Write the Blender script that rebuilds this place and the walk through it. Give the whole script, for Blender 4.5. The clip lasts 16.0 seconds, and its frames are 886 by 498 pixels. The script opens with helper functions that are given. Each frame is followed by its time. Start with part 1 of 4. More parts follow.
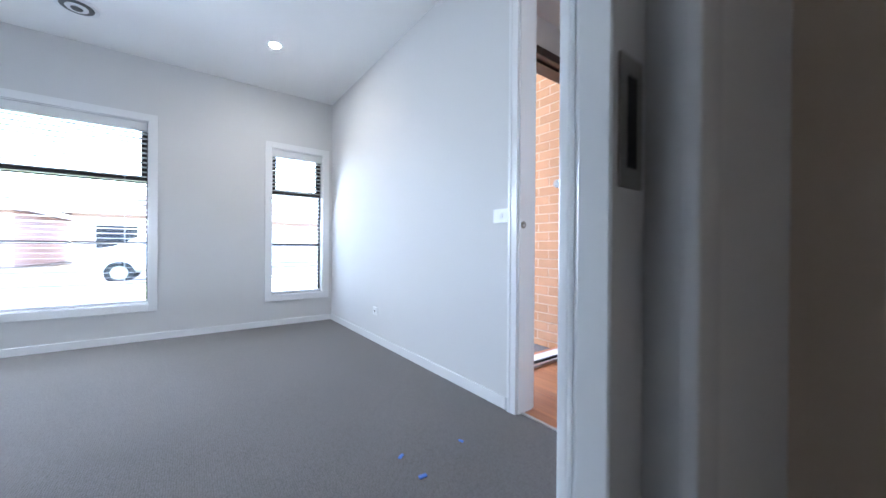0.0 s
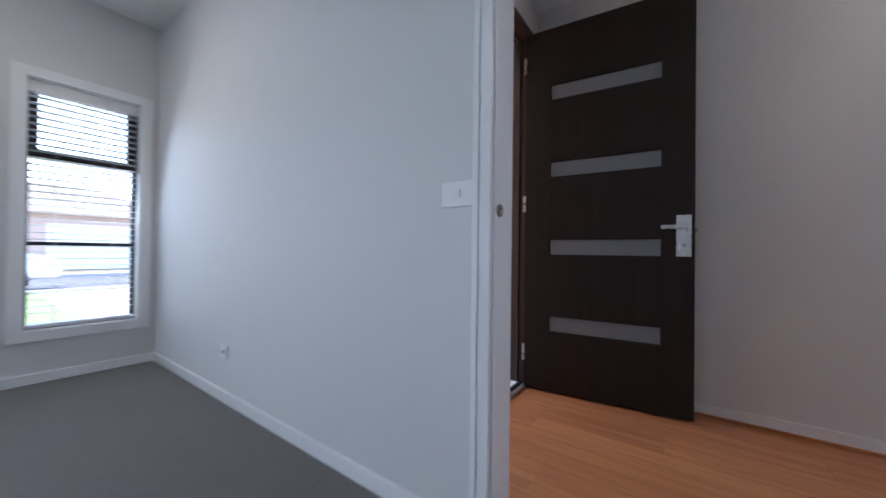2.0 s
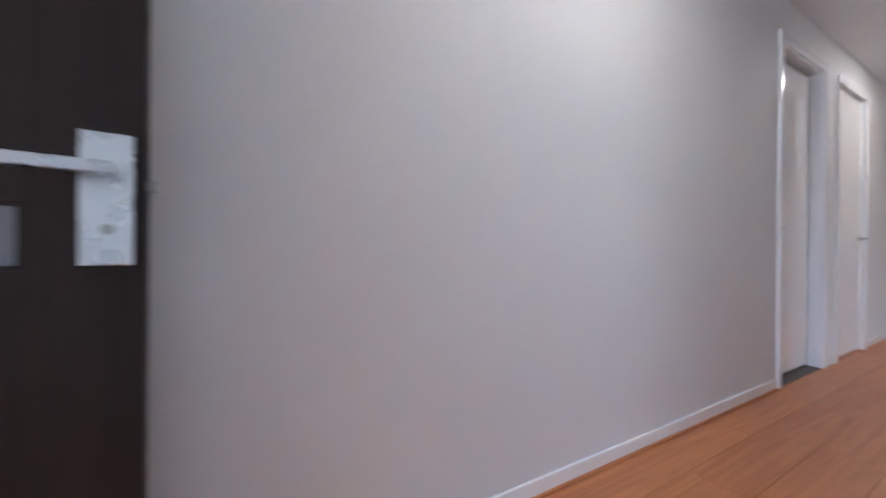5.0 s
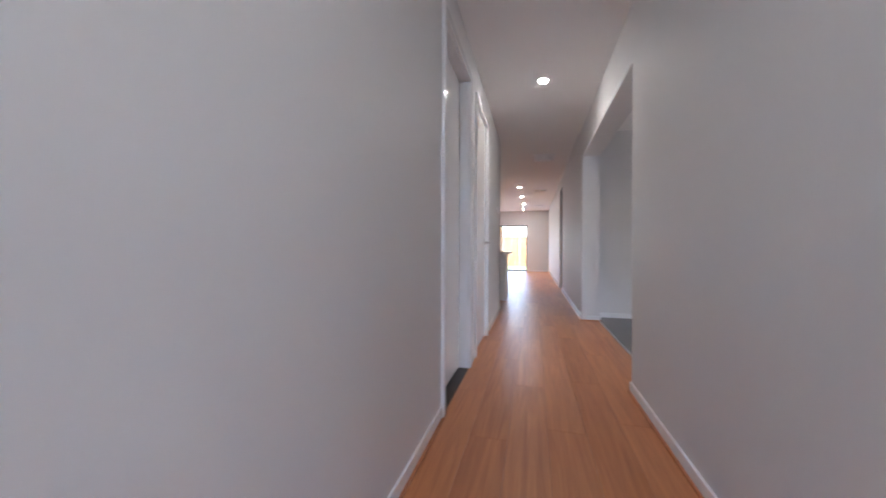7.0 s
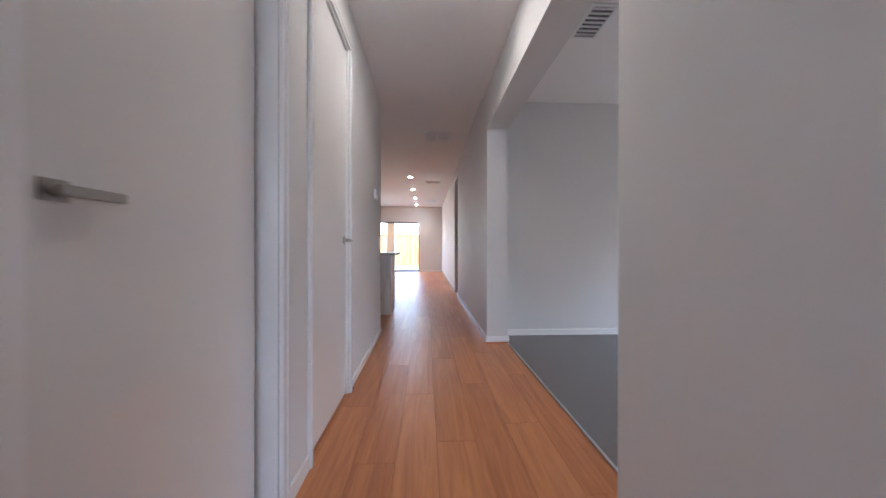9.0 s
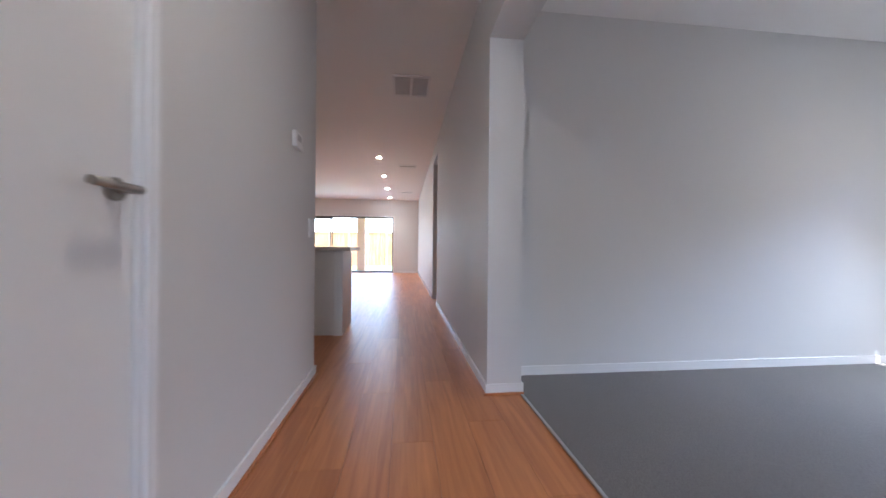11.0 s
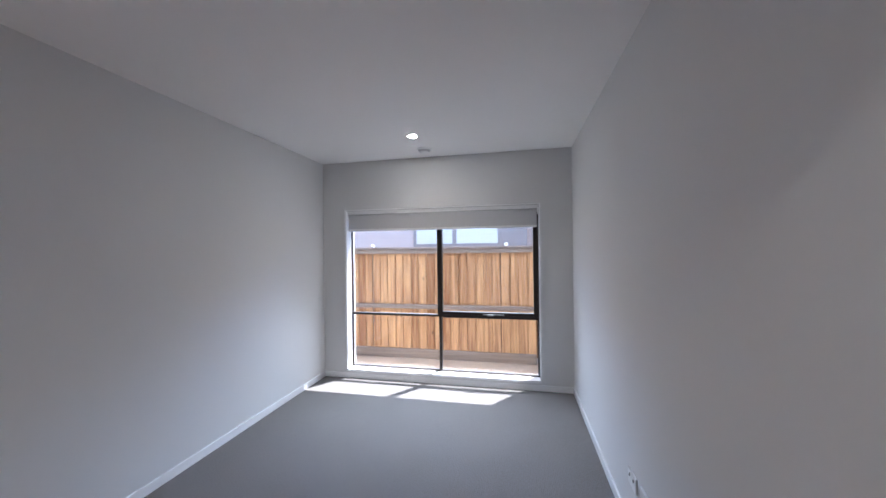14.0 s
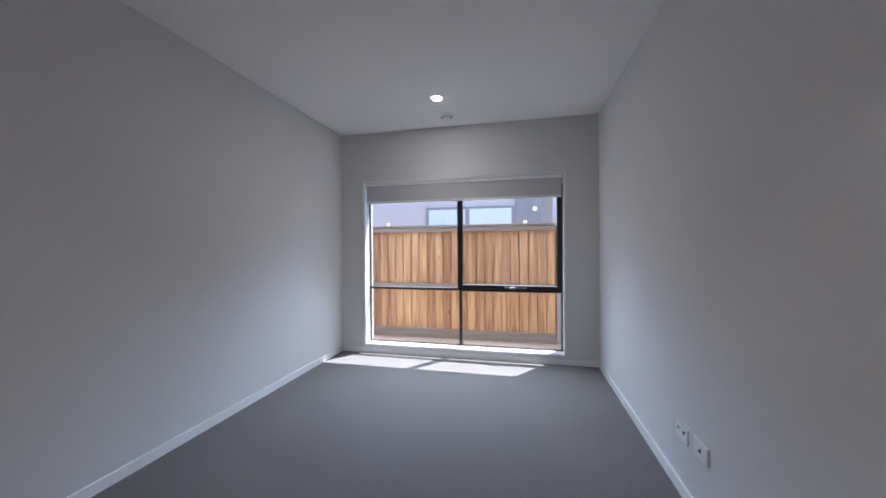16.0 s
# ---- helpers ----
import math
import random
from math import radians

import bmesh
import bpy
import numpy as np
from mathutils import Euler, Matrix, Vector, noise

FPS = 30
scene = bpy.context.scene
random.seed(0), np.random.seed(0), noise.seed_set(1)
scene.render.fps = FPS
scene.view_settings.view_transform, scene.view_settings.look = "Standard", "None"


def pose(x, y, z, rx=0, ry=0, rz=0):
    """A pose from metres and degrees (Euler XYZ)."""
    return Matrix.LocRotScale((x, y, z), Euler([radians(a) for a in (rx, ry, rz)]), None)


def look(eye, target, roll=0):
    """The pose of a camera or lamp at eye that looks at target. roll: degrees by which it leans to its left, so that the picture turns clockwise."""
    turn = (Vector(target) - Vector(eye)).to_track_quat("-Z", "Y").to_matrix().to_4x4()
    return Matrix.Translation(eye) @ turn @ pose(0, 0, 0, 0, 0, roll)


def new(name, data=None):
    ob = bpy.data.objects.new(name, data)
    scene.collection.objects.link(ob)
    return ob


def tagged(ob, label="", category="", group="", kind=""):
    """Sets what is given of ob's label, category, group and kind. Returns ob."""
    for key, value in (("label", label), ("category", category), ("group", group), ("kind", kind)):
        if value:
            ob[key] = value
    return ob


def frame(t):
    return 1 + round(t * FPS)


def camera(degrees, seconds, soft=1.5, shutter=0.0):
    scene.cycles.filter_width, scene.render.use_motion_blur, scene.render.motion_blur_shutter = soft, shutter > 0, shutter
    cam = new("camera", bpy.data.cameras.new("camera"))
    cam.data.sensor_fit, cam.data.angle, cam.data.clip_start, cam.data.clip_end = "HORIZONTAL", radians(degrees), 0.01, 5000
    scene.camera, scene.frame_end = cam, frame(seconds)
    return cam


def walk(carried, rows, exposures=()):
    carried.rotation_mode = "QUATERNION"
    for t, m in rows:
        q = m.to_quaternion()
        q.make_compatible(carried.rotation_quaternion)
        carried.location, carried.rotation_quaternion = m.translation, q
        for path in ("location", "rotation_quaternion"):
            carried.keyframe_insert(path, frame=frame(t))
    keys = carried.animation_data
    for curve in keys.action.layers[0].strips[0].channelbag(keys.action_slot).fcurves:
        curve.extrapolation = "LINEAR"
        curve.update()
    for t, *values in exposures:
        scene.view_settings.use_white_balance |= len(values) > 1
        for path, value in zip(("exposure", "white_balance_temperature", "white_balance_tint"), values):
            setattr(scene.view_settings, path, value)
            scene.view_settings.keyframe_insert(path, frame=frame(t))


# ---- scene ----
cam = camera(104.4, 16.0, soft=1.5, shutter=0.5)

PATH = [
    (0, (-1.39, -1.23, 0.877), (-0.203, 0.379, 0.869), 0.4),
    (0.5, (-1.228, -1.077, 0.894), (-0.117, 0.586, 0.894), 0.4),
    (1, (-1.164, -0.876, 0.861), (0.032, 0.727, 0.861), 0.7),
    (1.5, (-1.101, -0.657, 0.864), (0.329, 0.741, 0.87), 0.8),
    (2, (-0.891, -0.473, 0.876), (0.737, 0.689, 0.893), 0.7),
    (2.5, (-0.687, -0.381, 0.851), (1.125, 0.465, 0.881), 0.6),
    (3, (-0.436, -0.394, 0.853), (1.537, -0.07, 0.879), 0.2),
    (3.5, (-0.145, -0.441, 0.879), (1.854, -0.416, 0.903), -0.1),
    (3.7, (-0.068, -0.464, 0.873), (1.932, -0.509, 0.906), -0.1),
    (6, (0.906, -1.085, 0.939), (2.088, -2.697, 0.924), 0.5),
    (6.5, (0.959, -1.425, 0.953), (1.833, -3.224, 0.958), -0.1),
    (7, (0.987, -1.801, 0.942), (1.496, -3.735, 0.945), 0.2),
    (7.5, (0.971, -2.146, 0.957), (1.198, -4.134, 0.956), -0.3),
    (8, (0.946, -2.495, 0.965), (1.066, -4.492, 0.963), -0.1),
    (8.5, (0.967, -2.872, 0.976), (0.951, -4.872, 0.971), -0.0),
    (11, (0.866, -4.669, 0.892), (0.64, -6.656, 0.891), 0.5),
    (11.5, (0.737, -4.951, 0.92), (0.274, -6.897, 0.919), 0.1),
    (12, (0.538, -5.095, 0.981), (-0.159, -6.969, 0.988), 0.2),
    (12.5, (0.344, -5.009, 1.148), (-0.956, -6.529, 1.145), 0.5),
    (13, (0.423, -4.881, 1.376), (-1.303, -5.89, 1.373), -0.6),
    (13.5, (0.472, -4.771, 1.499), (-1.449, -5.327, 1.509), -0.8),
    (14, (0.48, -4.721, 1.53), (-1.476, -5.137, 1.534), -0.7),
    (14.5, (0.471, -4.734, 1.499), (-1.503, -5.061, 1.49), -0.6),
    (15, (0.454, -4.776, 1.411), (-1.518, -5.112, 1.401), -0.5),
    (15.5, (0.448, -4.841, 1.316), (-1.521, -5.19, 1.304), -0.4),
    (16, (0.438, -4.913, 1.241), (-1.512, -5.358, 1.231), -0.4),
]
walk(cam, [(t, look(eye, target, roll)) for t, eye, target, roll in PATH], exposures=[(0.0, 4.2, 5700, 12), (0.5, 3.7, 5750, 12), (0.9, 3.6, 5750, 13), (1.5, 3.2, 5800, 14), (3.0, 3.2, 5800, 14), (3.7, 3.6, 5550, 13), (6.0, 4.45, 5600, 13), (7.0, 4.1, 5680, 13), (9.0, 4.15, 5680, 13), (11.5, 4.15, 5500, 12), (13.0, 4.05, 5500, 12), (14.2, 3.7, 5480, 12), (16.0, 3.45, 5450, 12)])

# ---------------------------------------------------------------- light
world = bpy.data.worlds.new("sky_world")
scene.world = world
world.use_nodes = True
_n = world.node_tree.nodes
_bg = _n["Background"]
_sky = _n.new("ShaderNodeTexSky")
_sky.sky_type = 'NISHITA'
_sky.sun_disc = False
SUN_WAY = Vector((0.335, -0.25, -1.0)).normalized()      # the way the sunlight travels
_sky.sun_elevation = math.asin(-SUN_WAY.z)
_sky.sun_rotation = math.atan2(-SUN_WAY.x, -SUN_WAY.y)
_sky.air_density, _sky.dust_density, _sky.ozone_density = 1.0, 1.5, 1.0
_bg.inputs[1].default_value = 0.15
world.node_tree.links.new(_sky.outputs[0], _bg.inputs[0])
sun = new("sun", bpy.data.lights.new("sun", 'SUN'))
sun.data.energy, sun.data.angle, sun.data.color = 1.5, radians(0.53), (1.0, 0.95, 0.88)
sun.matrix_world = Matrix.Translation((0, 0, 20)) @ SUN_WAY.to_track_quat("-Z", "Y").to_matrix().to_4x4()


def sky_lamp(name, at, target, w, h, power):
    """Adds an area lamp in an opening, to stand in for the sky's light."""
    a = new(name, bpy.data.lights.new(name, 'AREA'))
    a.data.shape, a.data.size, a.data.size_y = 'RECTANGLE', w, h
    a.data.energy, a.data.color = power, (0.80, 0.90, 1.0)
    a.matrix_world = look(at, target)
    return a


sky_lamp("sky_large_window", (-2.6, 2.98, 1.18), (-2.6, 0, -0.5), 1.75, 1.5, 6.5)
sky_lamp("sky_small_window", (-0.385, 2.98, 1.15), (-0.385, 0, -0.5), 0.54, 1.45, 0.5)
sky_lamp("sky_sliding_doors", (3.0, -17.33, 1.0), (3.0, -13, -0.9), 3.3, 1.8, 3.4)
# Fill lamp added outside the front door, to brighten bricks and entry.
sky_lamp("sky_fill_porch", (0.87, 2.4, 1.4), (0.87, 0.0, 0.3), 1.3, 2.2, 2.8)
room_sky = sky_lamp("sky_room_window", (-3.41, -5.60, 1.0), (-2.4, -5.60, -0.3), 2.2, 1.4, 2.7)
room_sky.data.spread = radians(108)


# ---------------------------------------------------------------- materials
def material(name, colour, rough=0.5, metal=0.0, vary=0.06, scale=3.0, fine=120.0, bump=0.15, depth=0.002, spec=0.5, coat=0.0, per_object=0.0):
    """A painted or plain surface: broad unevenness, fine grain, fine relief."""
    m = bpy.data.materials.new(name)
    m.use_nodes = True
    n, l = m.node_tree.nodes, m.node_tree.links
    b = n["Principled BSDF"]
    co = n.new("ShaderNodeTexCoord")
    broad, grain = n.new("ShaderNodeTexNoise"), n.new("ShaderNodeTexNoise")
    broad.inputs["Scale"].default_value, grain.inputs["Scale"].default_value = scale, fine
    broad.inputs["Detail"].default_value, grain.inputs["Detail"].default_value = 4, 3
    for t in (broad, grain):
        l.new(co.outputs["Object"], t.inputs["Vector"])
    mix = n.new("ShaderNodeMix")
    mix.data_type = 'RGBA'
    mix.inputs[6].default_value = (*[c * (1 - vary) for c in colour], 1)
    mix.inputs[7].default_value = (*[min(1, c * (1 + vary)) for c in colour], 1)
    add = n.new("ShaderNodeMath")
    add.operation = 'MULTIPLY_ADD'
    l.new(grain.outputs[0], add.inputs[0])
    add.inputs[1].default_value = 0.35
    half = n.new("ShaderNodeMath")
    half.operation = 'MULTIPLY'
    l.new(broad.outputs[0], half.inputs[0])
    half.inputs[1].default_value = 0.65
    l.new(half.outputs[0], add.inputs[2])
    fac = add.outputs[0]
    if per_object:
        info = n.new("ShaderNodeObjectInfo")
        more = n.new("ShaderNodeMath")
        more.operation = 'MULTIPLY_ADD'
        l.new(info.outputs["Random"], more.inputs[0])
        more.inputs[1].default_value = per_object
        shift = n.new("ShaderNodeMath")
        shift.operation = 'MULTIPLY_ADD'
        l.new(fac, shift.inputs[0])
        shift.inputs[1].default_value, shift.inputs[2].default_value = 1 - per_object, 0
        l.new(shift.outputs[0], more.inputs[2])
        fac = more.outputs[0]
    l.new(fac, mix.inputs[0])
    l.new(mix.outputs[2], b.inputs["Base Color"])
    r = n.new("ShaderNodeMapRange")
    r.inputs[3].default_value, r.inputs[4].default_value = max(0, rough - 0.06), min(1, rough + 0.06)
    l.new(broad.outputs[0], r.inputs[0])
    l.new(r.outputs[0], b.inputs["Roughness"])
    b.inputs["Metallic"].default_value = metal
    b.inputs["Specular IOR Level"].default_value = spec
    b.inputs["Coat Weight"].default_value = coat
    if bump:
        bp = n.new("ShaderNodeBump")
        bp.inputs["Strength"].default_value, bp.inputs["Distance"].default_value = bump, depth
        l.new(grain.outputs[0], bp.inputs["Height"])
        l.new(bp.outputs[0], b.inputs["Normal"])
    return m


def wood(name, dark, light, along, rough=0.35, grain=26.0, per_object=0.5, knots=False, bump=0.1, coat=0.0, spec=0.5):
    """Wood with its grain along one axis; every board has its own tone and its own figure."""
    m = bpy.data.materials.new(name)
    m.use_nodes = True
    n, l = m.node_tree.nodes, m.node_tree.links
    b = n["Principled BSDF"]
    co, info = n.new("ShaderNodeTexCoord"), n.new("ShaderNodeObjectInfo")
    geo = n.new("ShaderNodeNewGeometry")
    rnd = n.new("ShaderNodeMath")
    rnd.operation = 'ADD'
    l.new(info.outputs["Random"], rnd.inputs[0])
    l.new(geo.outputs["Random Per Island"], rnd.inputs[1])
    frac = n.new("ShaderNodeMath")
    frac.operation = 'FRACT'
    l.new(rnd.outputs[0], frac.inputs[0])
    off = n.new("ShaderNodeVectorMath")
    off.operation = 'SCALE'
    off.inputs[0].default_value = (37.0, 53.0, 29.0)
    l.new(frac.outputs[0], off.inputs["Scale"])
    sh = n.new("ShaderNodeVectorMath")
    l.new(co.outputs["Object"], sh.inputs[0])
    l.new(off.outputs[0], sh.inputs[1])
    mp = n.new("ShaderNodeMapping")
    sc = [1.0, 1.0, 1.0]
    sc[along] = 0.05
    mp.inputs["Scale"].default_value = sc
    l.new(sh.outputs[0], mp.inputs["Vector"])
    a, f = n.new("ShaderNodeTexNoise"), n.new("ShaderNodeTexNoise")
    a.inputs["Scale"].default_value, f.inputs["Scale"].default_value = grain, grain * 6
    a.inputs["Detail"].default_value, f.inputs["Detail"].default_value = 5, 3
    a.inputs["Distortion"].default_value = 1.2
    for t in (a, f):
        l.new(mp.outputs[0], t.inputs["Vector"])
    s = n.new("ShaderNodeMath")
    s.operation = 'MULTIPLY_ADD'
    l.new(f.outputs[0], s.inputs[0])
    s.inputs[1].default_value = 0.3
    s2 = n.new("ShaderNodeMath")
    s2.operation = 'MULTIPLY_ADD'
    l.new(a.outputs[0], s2.inputs[0])
    s2.inputs[1].default_value = 1.5 * (1 - 0.5 * per_object)
    s2.inputs[2].default_value = -0.45
    l.new(s2.outputs[0], s.inputs[2])
    t = n.new("ShaderNodeMath")
    t.operation = 'MULTIPLY_ADD'
    l.new(frac.outputs[0], t.inputs[0])
    t.inputs[1].default_value = per_object * 0.7
    l.new(s.outputs[0], t.inputs[2])
    ramp = n.new("ShaderNodeValToRGB")
    ramp.color_ramp.elements[0].color, ramp.color_ramp.elements[1].color = (*dark, 1), (*light, 1)
    ramp.color_ramp.elements[0].position, ramp.color_ramp.elements[1].position = (0.2, 0.9) if knots else (0.1, 0.95)
    l.new(t.outputs[0], ramp.inputs[0])
    out = ramp.outputs[0]
    if knots:
        v = n.new("ShaderNodeTexVoronoi")
        v.inputs["Scale"].default_value = 5.0
        mk = n.new("ShaderNodeMapping")
        ks = [1.0, 1.0, 1.0]
        ks[along] = 0.55
        mk.inputs["Scale"].default_value = ks
        l.new(sh.outputs[0], mk.inputs["Vector"])
        l.new(mk.outputs[0], v.inputs["Vector"])
        kr = n.new("ShaderNodeMapRange")
        kr.inputs[1].default_value, kr.inputs[2].default_value = 0.03, 0.10
        kr.inputs[3].default_value, kr.inputs[4].default_value = 0.8, 0.0
        l.new(v.outputs["Distance"], kr.inputs[0])
        km = n.new("ShaderNodeMix")
        km.data_type = 'RGBA'
        km.inputs[7].default_value = (*[c * 0.35 for c in dark], 1)
        l.new(kr.outputs[0], km.inputs[0])
        l.new(out, km.inputs[6])
        out = km.outputs[2]
    l.new(out, b.inputs["Base Color"])
    b.inputs["Roughness"].default_value = rough
    b.inputs["Coat Weight"].default_value = coat
    b.inputs["Specular IOR Level"].default_value = spec
    bp = n.new("ShaderNodeBump")
    bp.inputs["Strength"].default_value, bp.inputs["Distance"].default_value = bump, 0.001
    l.new(f.outputs[0], bp.inputs["Height"])
    l.new(bp.outputs[0], b.inputs["Normal"])
    return m


def carpet_material():
    """Loop-pile carpet: fine ribs of loops, soft mottling, tread marks."""
    m = bpy.data.materials.new("carpet")
    m.use_nodes = True
    n, l = m.node_tree.nodes, m.node_tree.links
    b = n["Principled BSDF"]
    co = n.new("ShaderNodeTexCoord")
    loops, broad, fuzz = n.new("ShaderNodeTexVoronoi"), n.new("ShaderNodeTexNoise"), n.new("ShaderNodeTexNoise")
    mp = n.new("ShaderNodeMapping")
    mp.inputs["Scale"].default_value = (1.0, 0.65, 1.0)
    l.new(co.outputs["Object"], mp.inputs["Vector"])
    loops.inputs["Scale"].default_value = 130
    loops.inputs["Randomness"].default_value = 0.35
    broad.inputs["Scale"].default_value, fuzz.inputs["Scale"].default_value = 1.6, 420
    broad.inputs["Detail"].default_value = 5
    l.new(mp.outputs[0], loops.inputs["Vector"])
    for t in (broad, fuzz):
        l.new(co.outputs["Object"], t.inputs["Vector"])
    r = n.new("ShaderNodeValToRGB")
    r.color_ramp.elements[0].color, r.color_ramp.elements[1].color = (0.225, 0.206, 0.192, 1), (0.112, 0.102, 0.095, 1)
    r.color_ramp.elements[1].position = 0.75
    l.new(loops.outputs["Distance"], r.inputs[0])
    mix = n.new("ShaderNodeMix")
    mix.data_type, mix.blend_type = 'RGBA', 'MULTIPLY'
    mix.inputs[0].default_value = 0.5
    br = n.new("ShaderNodeMapRange")
    br.inputs[3].default_value, br.inputs[4].default_value = 0.75, 1.3
    l.new(broad.outputs[0], br.inputs[0])
    l.new(r.outputs[0], mix.inputs[6])
    l.new(br.outputs[0], mix.inputs[7])
    l.new(mix.outputs[2], b.inputs["Base Color"])
    b.inputs["Roughness"].default_value = 0.95
    b.inputs["Specular IOR Level"].default_value = 0.1
    b.inputs["Sheen Weight"].default_value = 0.15
    s = n.new("ShaderNodeMath")
    s.operation = 'MULTIPLY_ADD'
    l.new(fuzz.outputs[0], s.inputs[0])
    s.inputs[1].default_value = 0.4
    l.new(loops.outputs["Distance"], s.inputs[2])
    bp = n.new("ShaderNodeBump")
    bp.invert = True
    bp.inputs["Strength"].default_value, bp.inputs["Distance"].default_value = 0.7, 0.005
    l.new(s.outputs[0], bp.inputs["Height"])
    l.new(bp.outputs[0], b.inputs["Normal"])
    return m


def glass_material(name, frosted=0.0, tint=(1, 1, 1)):
    m = bpy.data.materials.new(name)
    m.use_nodes = True
    n, l = m.node_tree.nodes, m.node_tree.links
    n.remove(n["Principled BSDF"])
    out = n["Material Output"]
    tr, gl, fr, mx = n.new("ShaderNodeBsdfTransparent"), n.new("ShaderNodeBsdfGlossy"), n.new("ShaderNodeFresnel"), n.new("ShaderNodeMixShader")
    tr.inputs[0].default_value = (*tint, 1)
    gl.inputs["Roughness"].default_value = 0.02
    fr.inputs[0].default_value = 1.45
    l.new(fr.outputs[0], mx.inputs[0])
    l.new(tr.outputs[0], mx.inputs[1])
    l.new(gl.outputs[0], mx.inputs[2])
    l.new(mx.outputs[0], out.inputs[0])
    return m


def glow(name, colour, strength):
    m = bpy.data.materials.new(name)
    m.use_nodes = True
    b = m.node_tree.nodes["Principled BSDF"]
    b.inputs["Base Color"].default_value = (0.8, 0.8, 0.8, 1)
    b.inputs["Emission Color"].default_value = (*colour, 1)
    b.inputs["Emission Strength"].default_value = strength
    return m


PAINT = material("wall_paint", (0.68, 0.675, 0.668), 0.62, vary=0.018, scale=1.2, fine=260, bump=0.10, depth=0.0012, spec=0.28)
# Wall paint tinted beige to carry the warm light inside the robe.
ROBEWARM = material("robe_warm_light_paint", (0.80, 0.68, 0.56), 0.6, vary=0.03, scale=1.2, fine=260, bump=0.10, depth=0.0012, spec=0.3)
CEIL = material("ceiling_paint", (0.86, 0.85, 0.835), 0.85, vary=0.012, scale=1.0, fine=200, bump=0.05, depth=0.001, spec=0.2)
GLOSS = material("gloss_white_enamel", (0.84, 0.84, 0.84), 0.16, vary=0.01, scale=5, fine=60, bump=0.04, depth=0.0008, spec=0.5)
DOORW = material("semi_gloss_door_paint", (0.78, 0.775, 0.765), 0.14, vary=0.012, scale=2, fine=45, bump=0.03, depth=0.001, spec=0.5)
CARPET = carpet_material()
TIMBER = wood("laminate_timber", (0.36, 0.122, 0.042), (0.62, 0.255, 0.094), 1, rough=0.38, grain=22, per_object=0.4, bump=0.05)
GAP = material("floor_joint", (0.10, 0.045, 0.02), 0.7, vary=0.1)
DARKDOOR = wood("dark_stained_timber", (0.010, 0.0055, 0.0035), (0.022, 0.012, 0.008), 2, rough=0.5, grain=30, per_object=0.1, bump=0.1, spec=0.3)
FRAMEWOOD = wood("stained_frame_timber", (0.022, 0.009, 0.005), (0.05, 0.022, 0.013), 2, rough=0.4, grain=30, per_object=0.1, bump=0.1)
FROST = material("frosted_glass", (0.18, 0.19, 0.20), 0.3, vary=0.15, scale=6, fine=90, bump=0.05, spec=0.6)
SATIN = material("satin_chrome", (0.62, 0.61, 0.60), 0.28, metal=1.0, vary=0.03, scale=20, fine=400, bump=0.03)
NICKEL = material("brushed_nickel", (0.36, 0.34, 0.31), 0.34, metal=1.0, vary=0.05, scale=20, fine=400, bump=0.05)
ALU = material("bronze_aluminium", (0.035, 0.027, 0.022), 0.38, metal=0.3, vary=0.08, scale=10, fine=300, bump=0.04)
ALUSILVER = material("silver_aluminium", (0.55, 0.55, 0.55), 0.35, metal=0.8, vary=0.04, scale=10, fine=300)
PLASTIC = material("white_plastic", (0.78, 0.78, 0.78), 0.3, vary=0.01, scale=10, fine=100, bump=0.02)
GREYPL = material("grey_plastic", (0.10, 0.10, 0.10), 0.45, vary=0.04)
# Near-black that paints the shade inside slots and socket holes.
HOLESHADE = material("hole_shade_black", (0.015, 0.015, 0.015), 0.8, vary=0.05)
BLINDCLOTH = material("roller_cloth", (0.50, 0.50, 0.51), 0.85, vary=0.03, scale=8, fine=900, bump=0.2, depth=0.0008)
SLATM = material("blind_slat_white", (0.76, 0.76, 0.75), 0.4, vary=0.02)
BRICK = material("clay_brick", (0.63, 0.395, 0.245), 0.85, vary=0.22, scale=14, fine=140, bump=0.6, depth=0.004, spec=0.2, per_object=0.45)
MORTAR = material("mortar", (0.80, 0.69, 0.56), 0.95, vary=0.12, scale=20, fine=300, bump=0.6, depth=0.003, spec=0.1)
PALING = wood("treated_pine_paling", (0.30, 0.125, 0.042), (0.85, 0.50, 0.22), 2, rough=0.75, grain=16, per_object=0.5, knots=True, bump=0.35)
GREYPINE = wood("weathered_pine_rail", (0.20, 0.145, 0.10), (0.38, 0.29, 0.21), 1, rough=0.8, grain=18, per_object=0.3, bump=0.3)
RENDERW = material("neighbour_render", (0.39, 0.32, 0.27), 0.9, vary=0.06, scale=2, fine=120, bump=0.4, depth=0.004)
RENDERD = material("neighbour_dark_cladding", (0.19, 0.165, 0.145), 0.8, vary=0.06, scale=2, fine=120, bump=0.2)
ROOF = material("roof_tile", (0.13, 0.10, 0.09), 0.8, vary=0.2, scale=8, fine=60, bump=0.4, depth=0.01)
STREETBRICK = material("pale_red_brick", (0.50, 0.36, 0.30), 0.9, vary=0.15, scale=6, fine=60, bump=0.3)
PAVER = material("porch_paver", (0.13, 0.125, 0.125), 0.7, vary=0.25, scale=5, fine=90, bump=0.4, depth=0.004, per_object=0.4)
CONCRETE = material("driveway_concrete", (0.34, 0.33, 0.32), 0.85, vary=0.12, scale=2, fine=90, bump=0.3, depth=0.003)
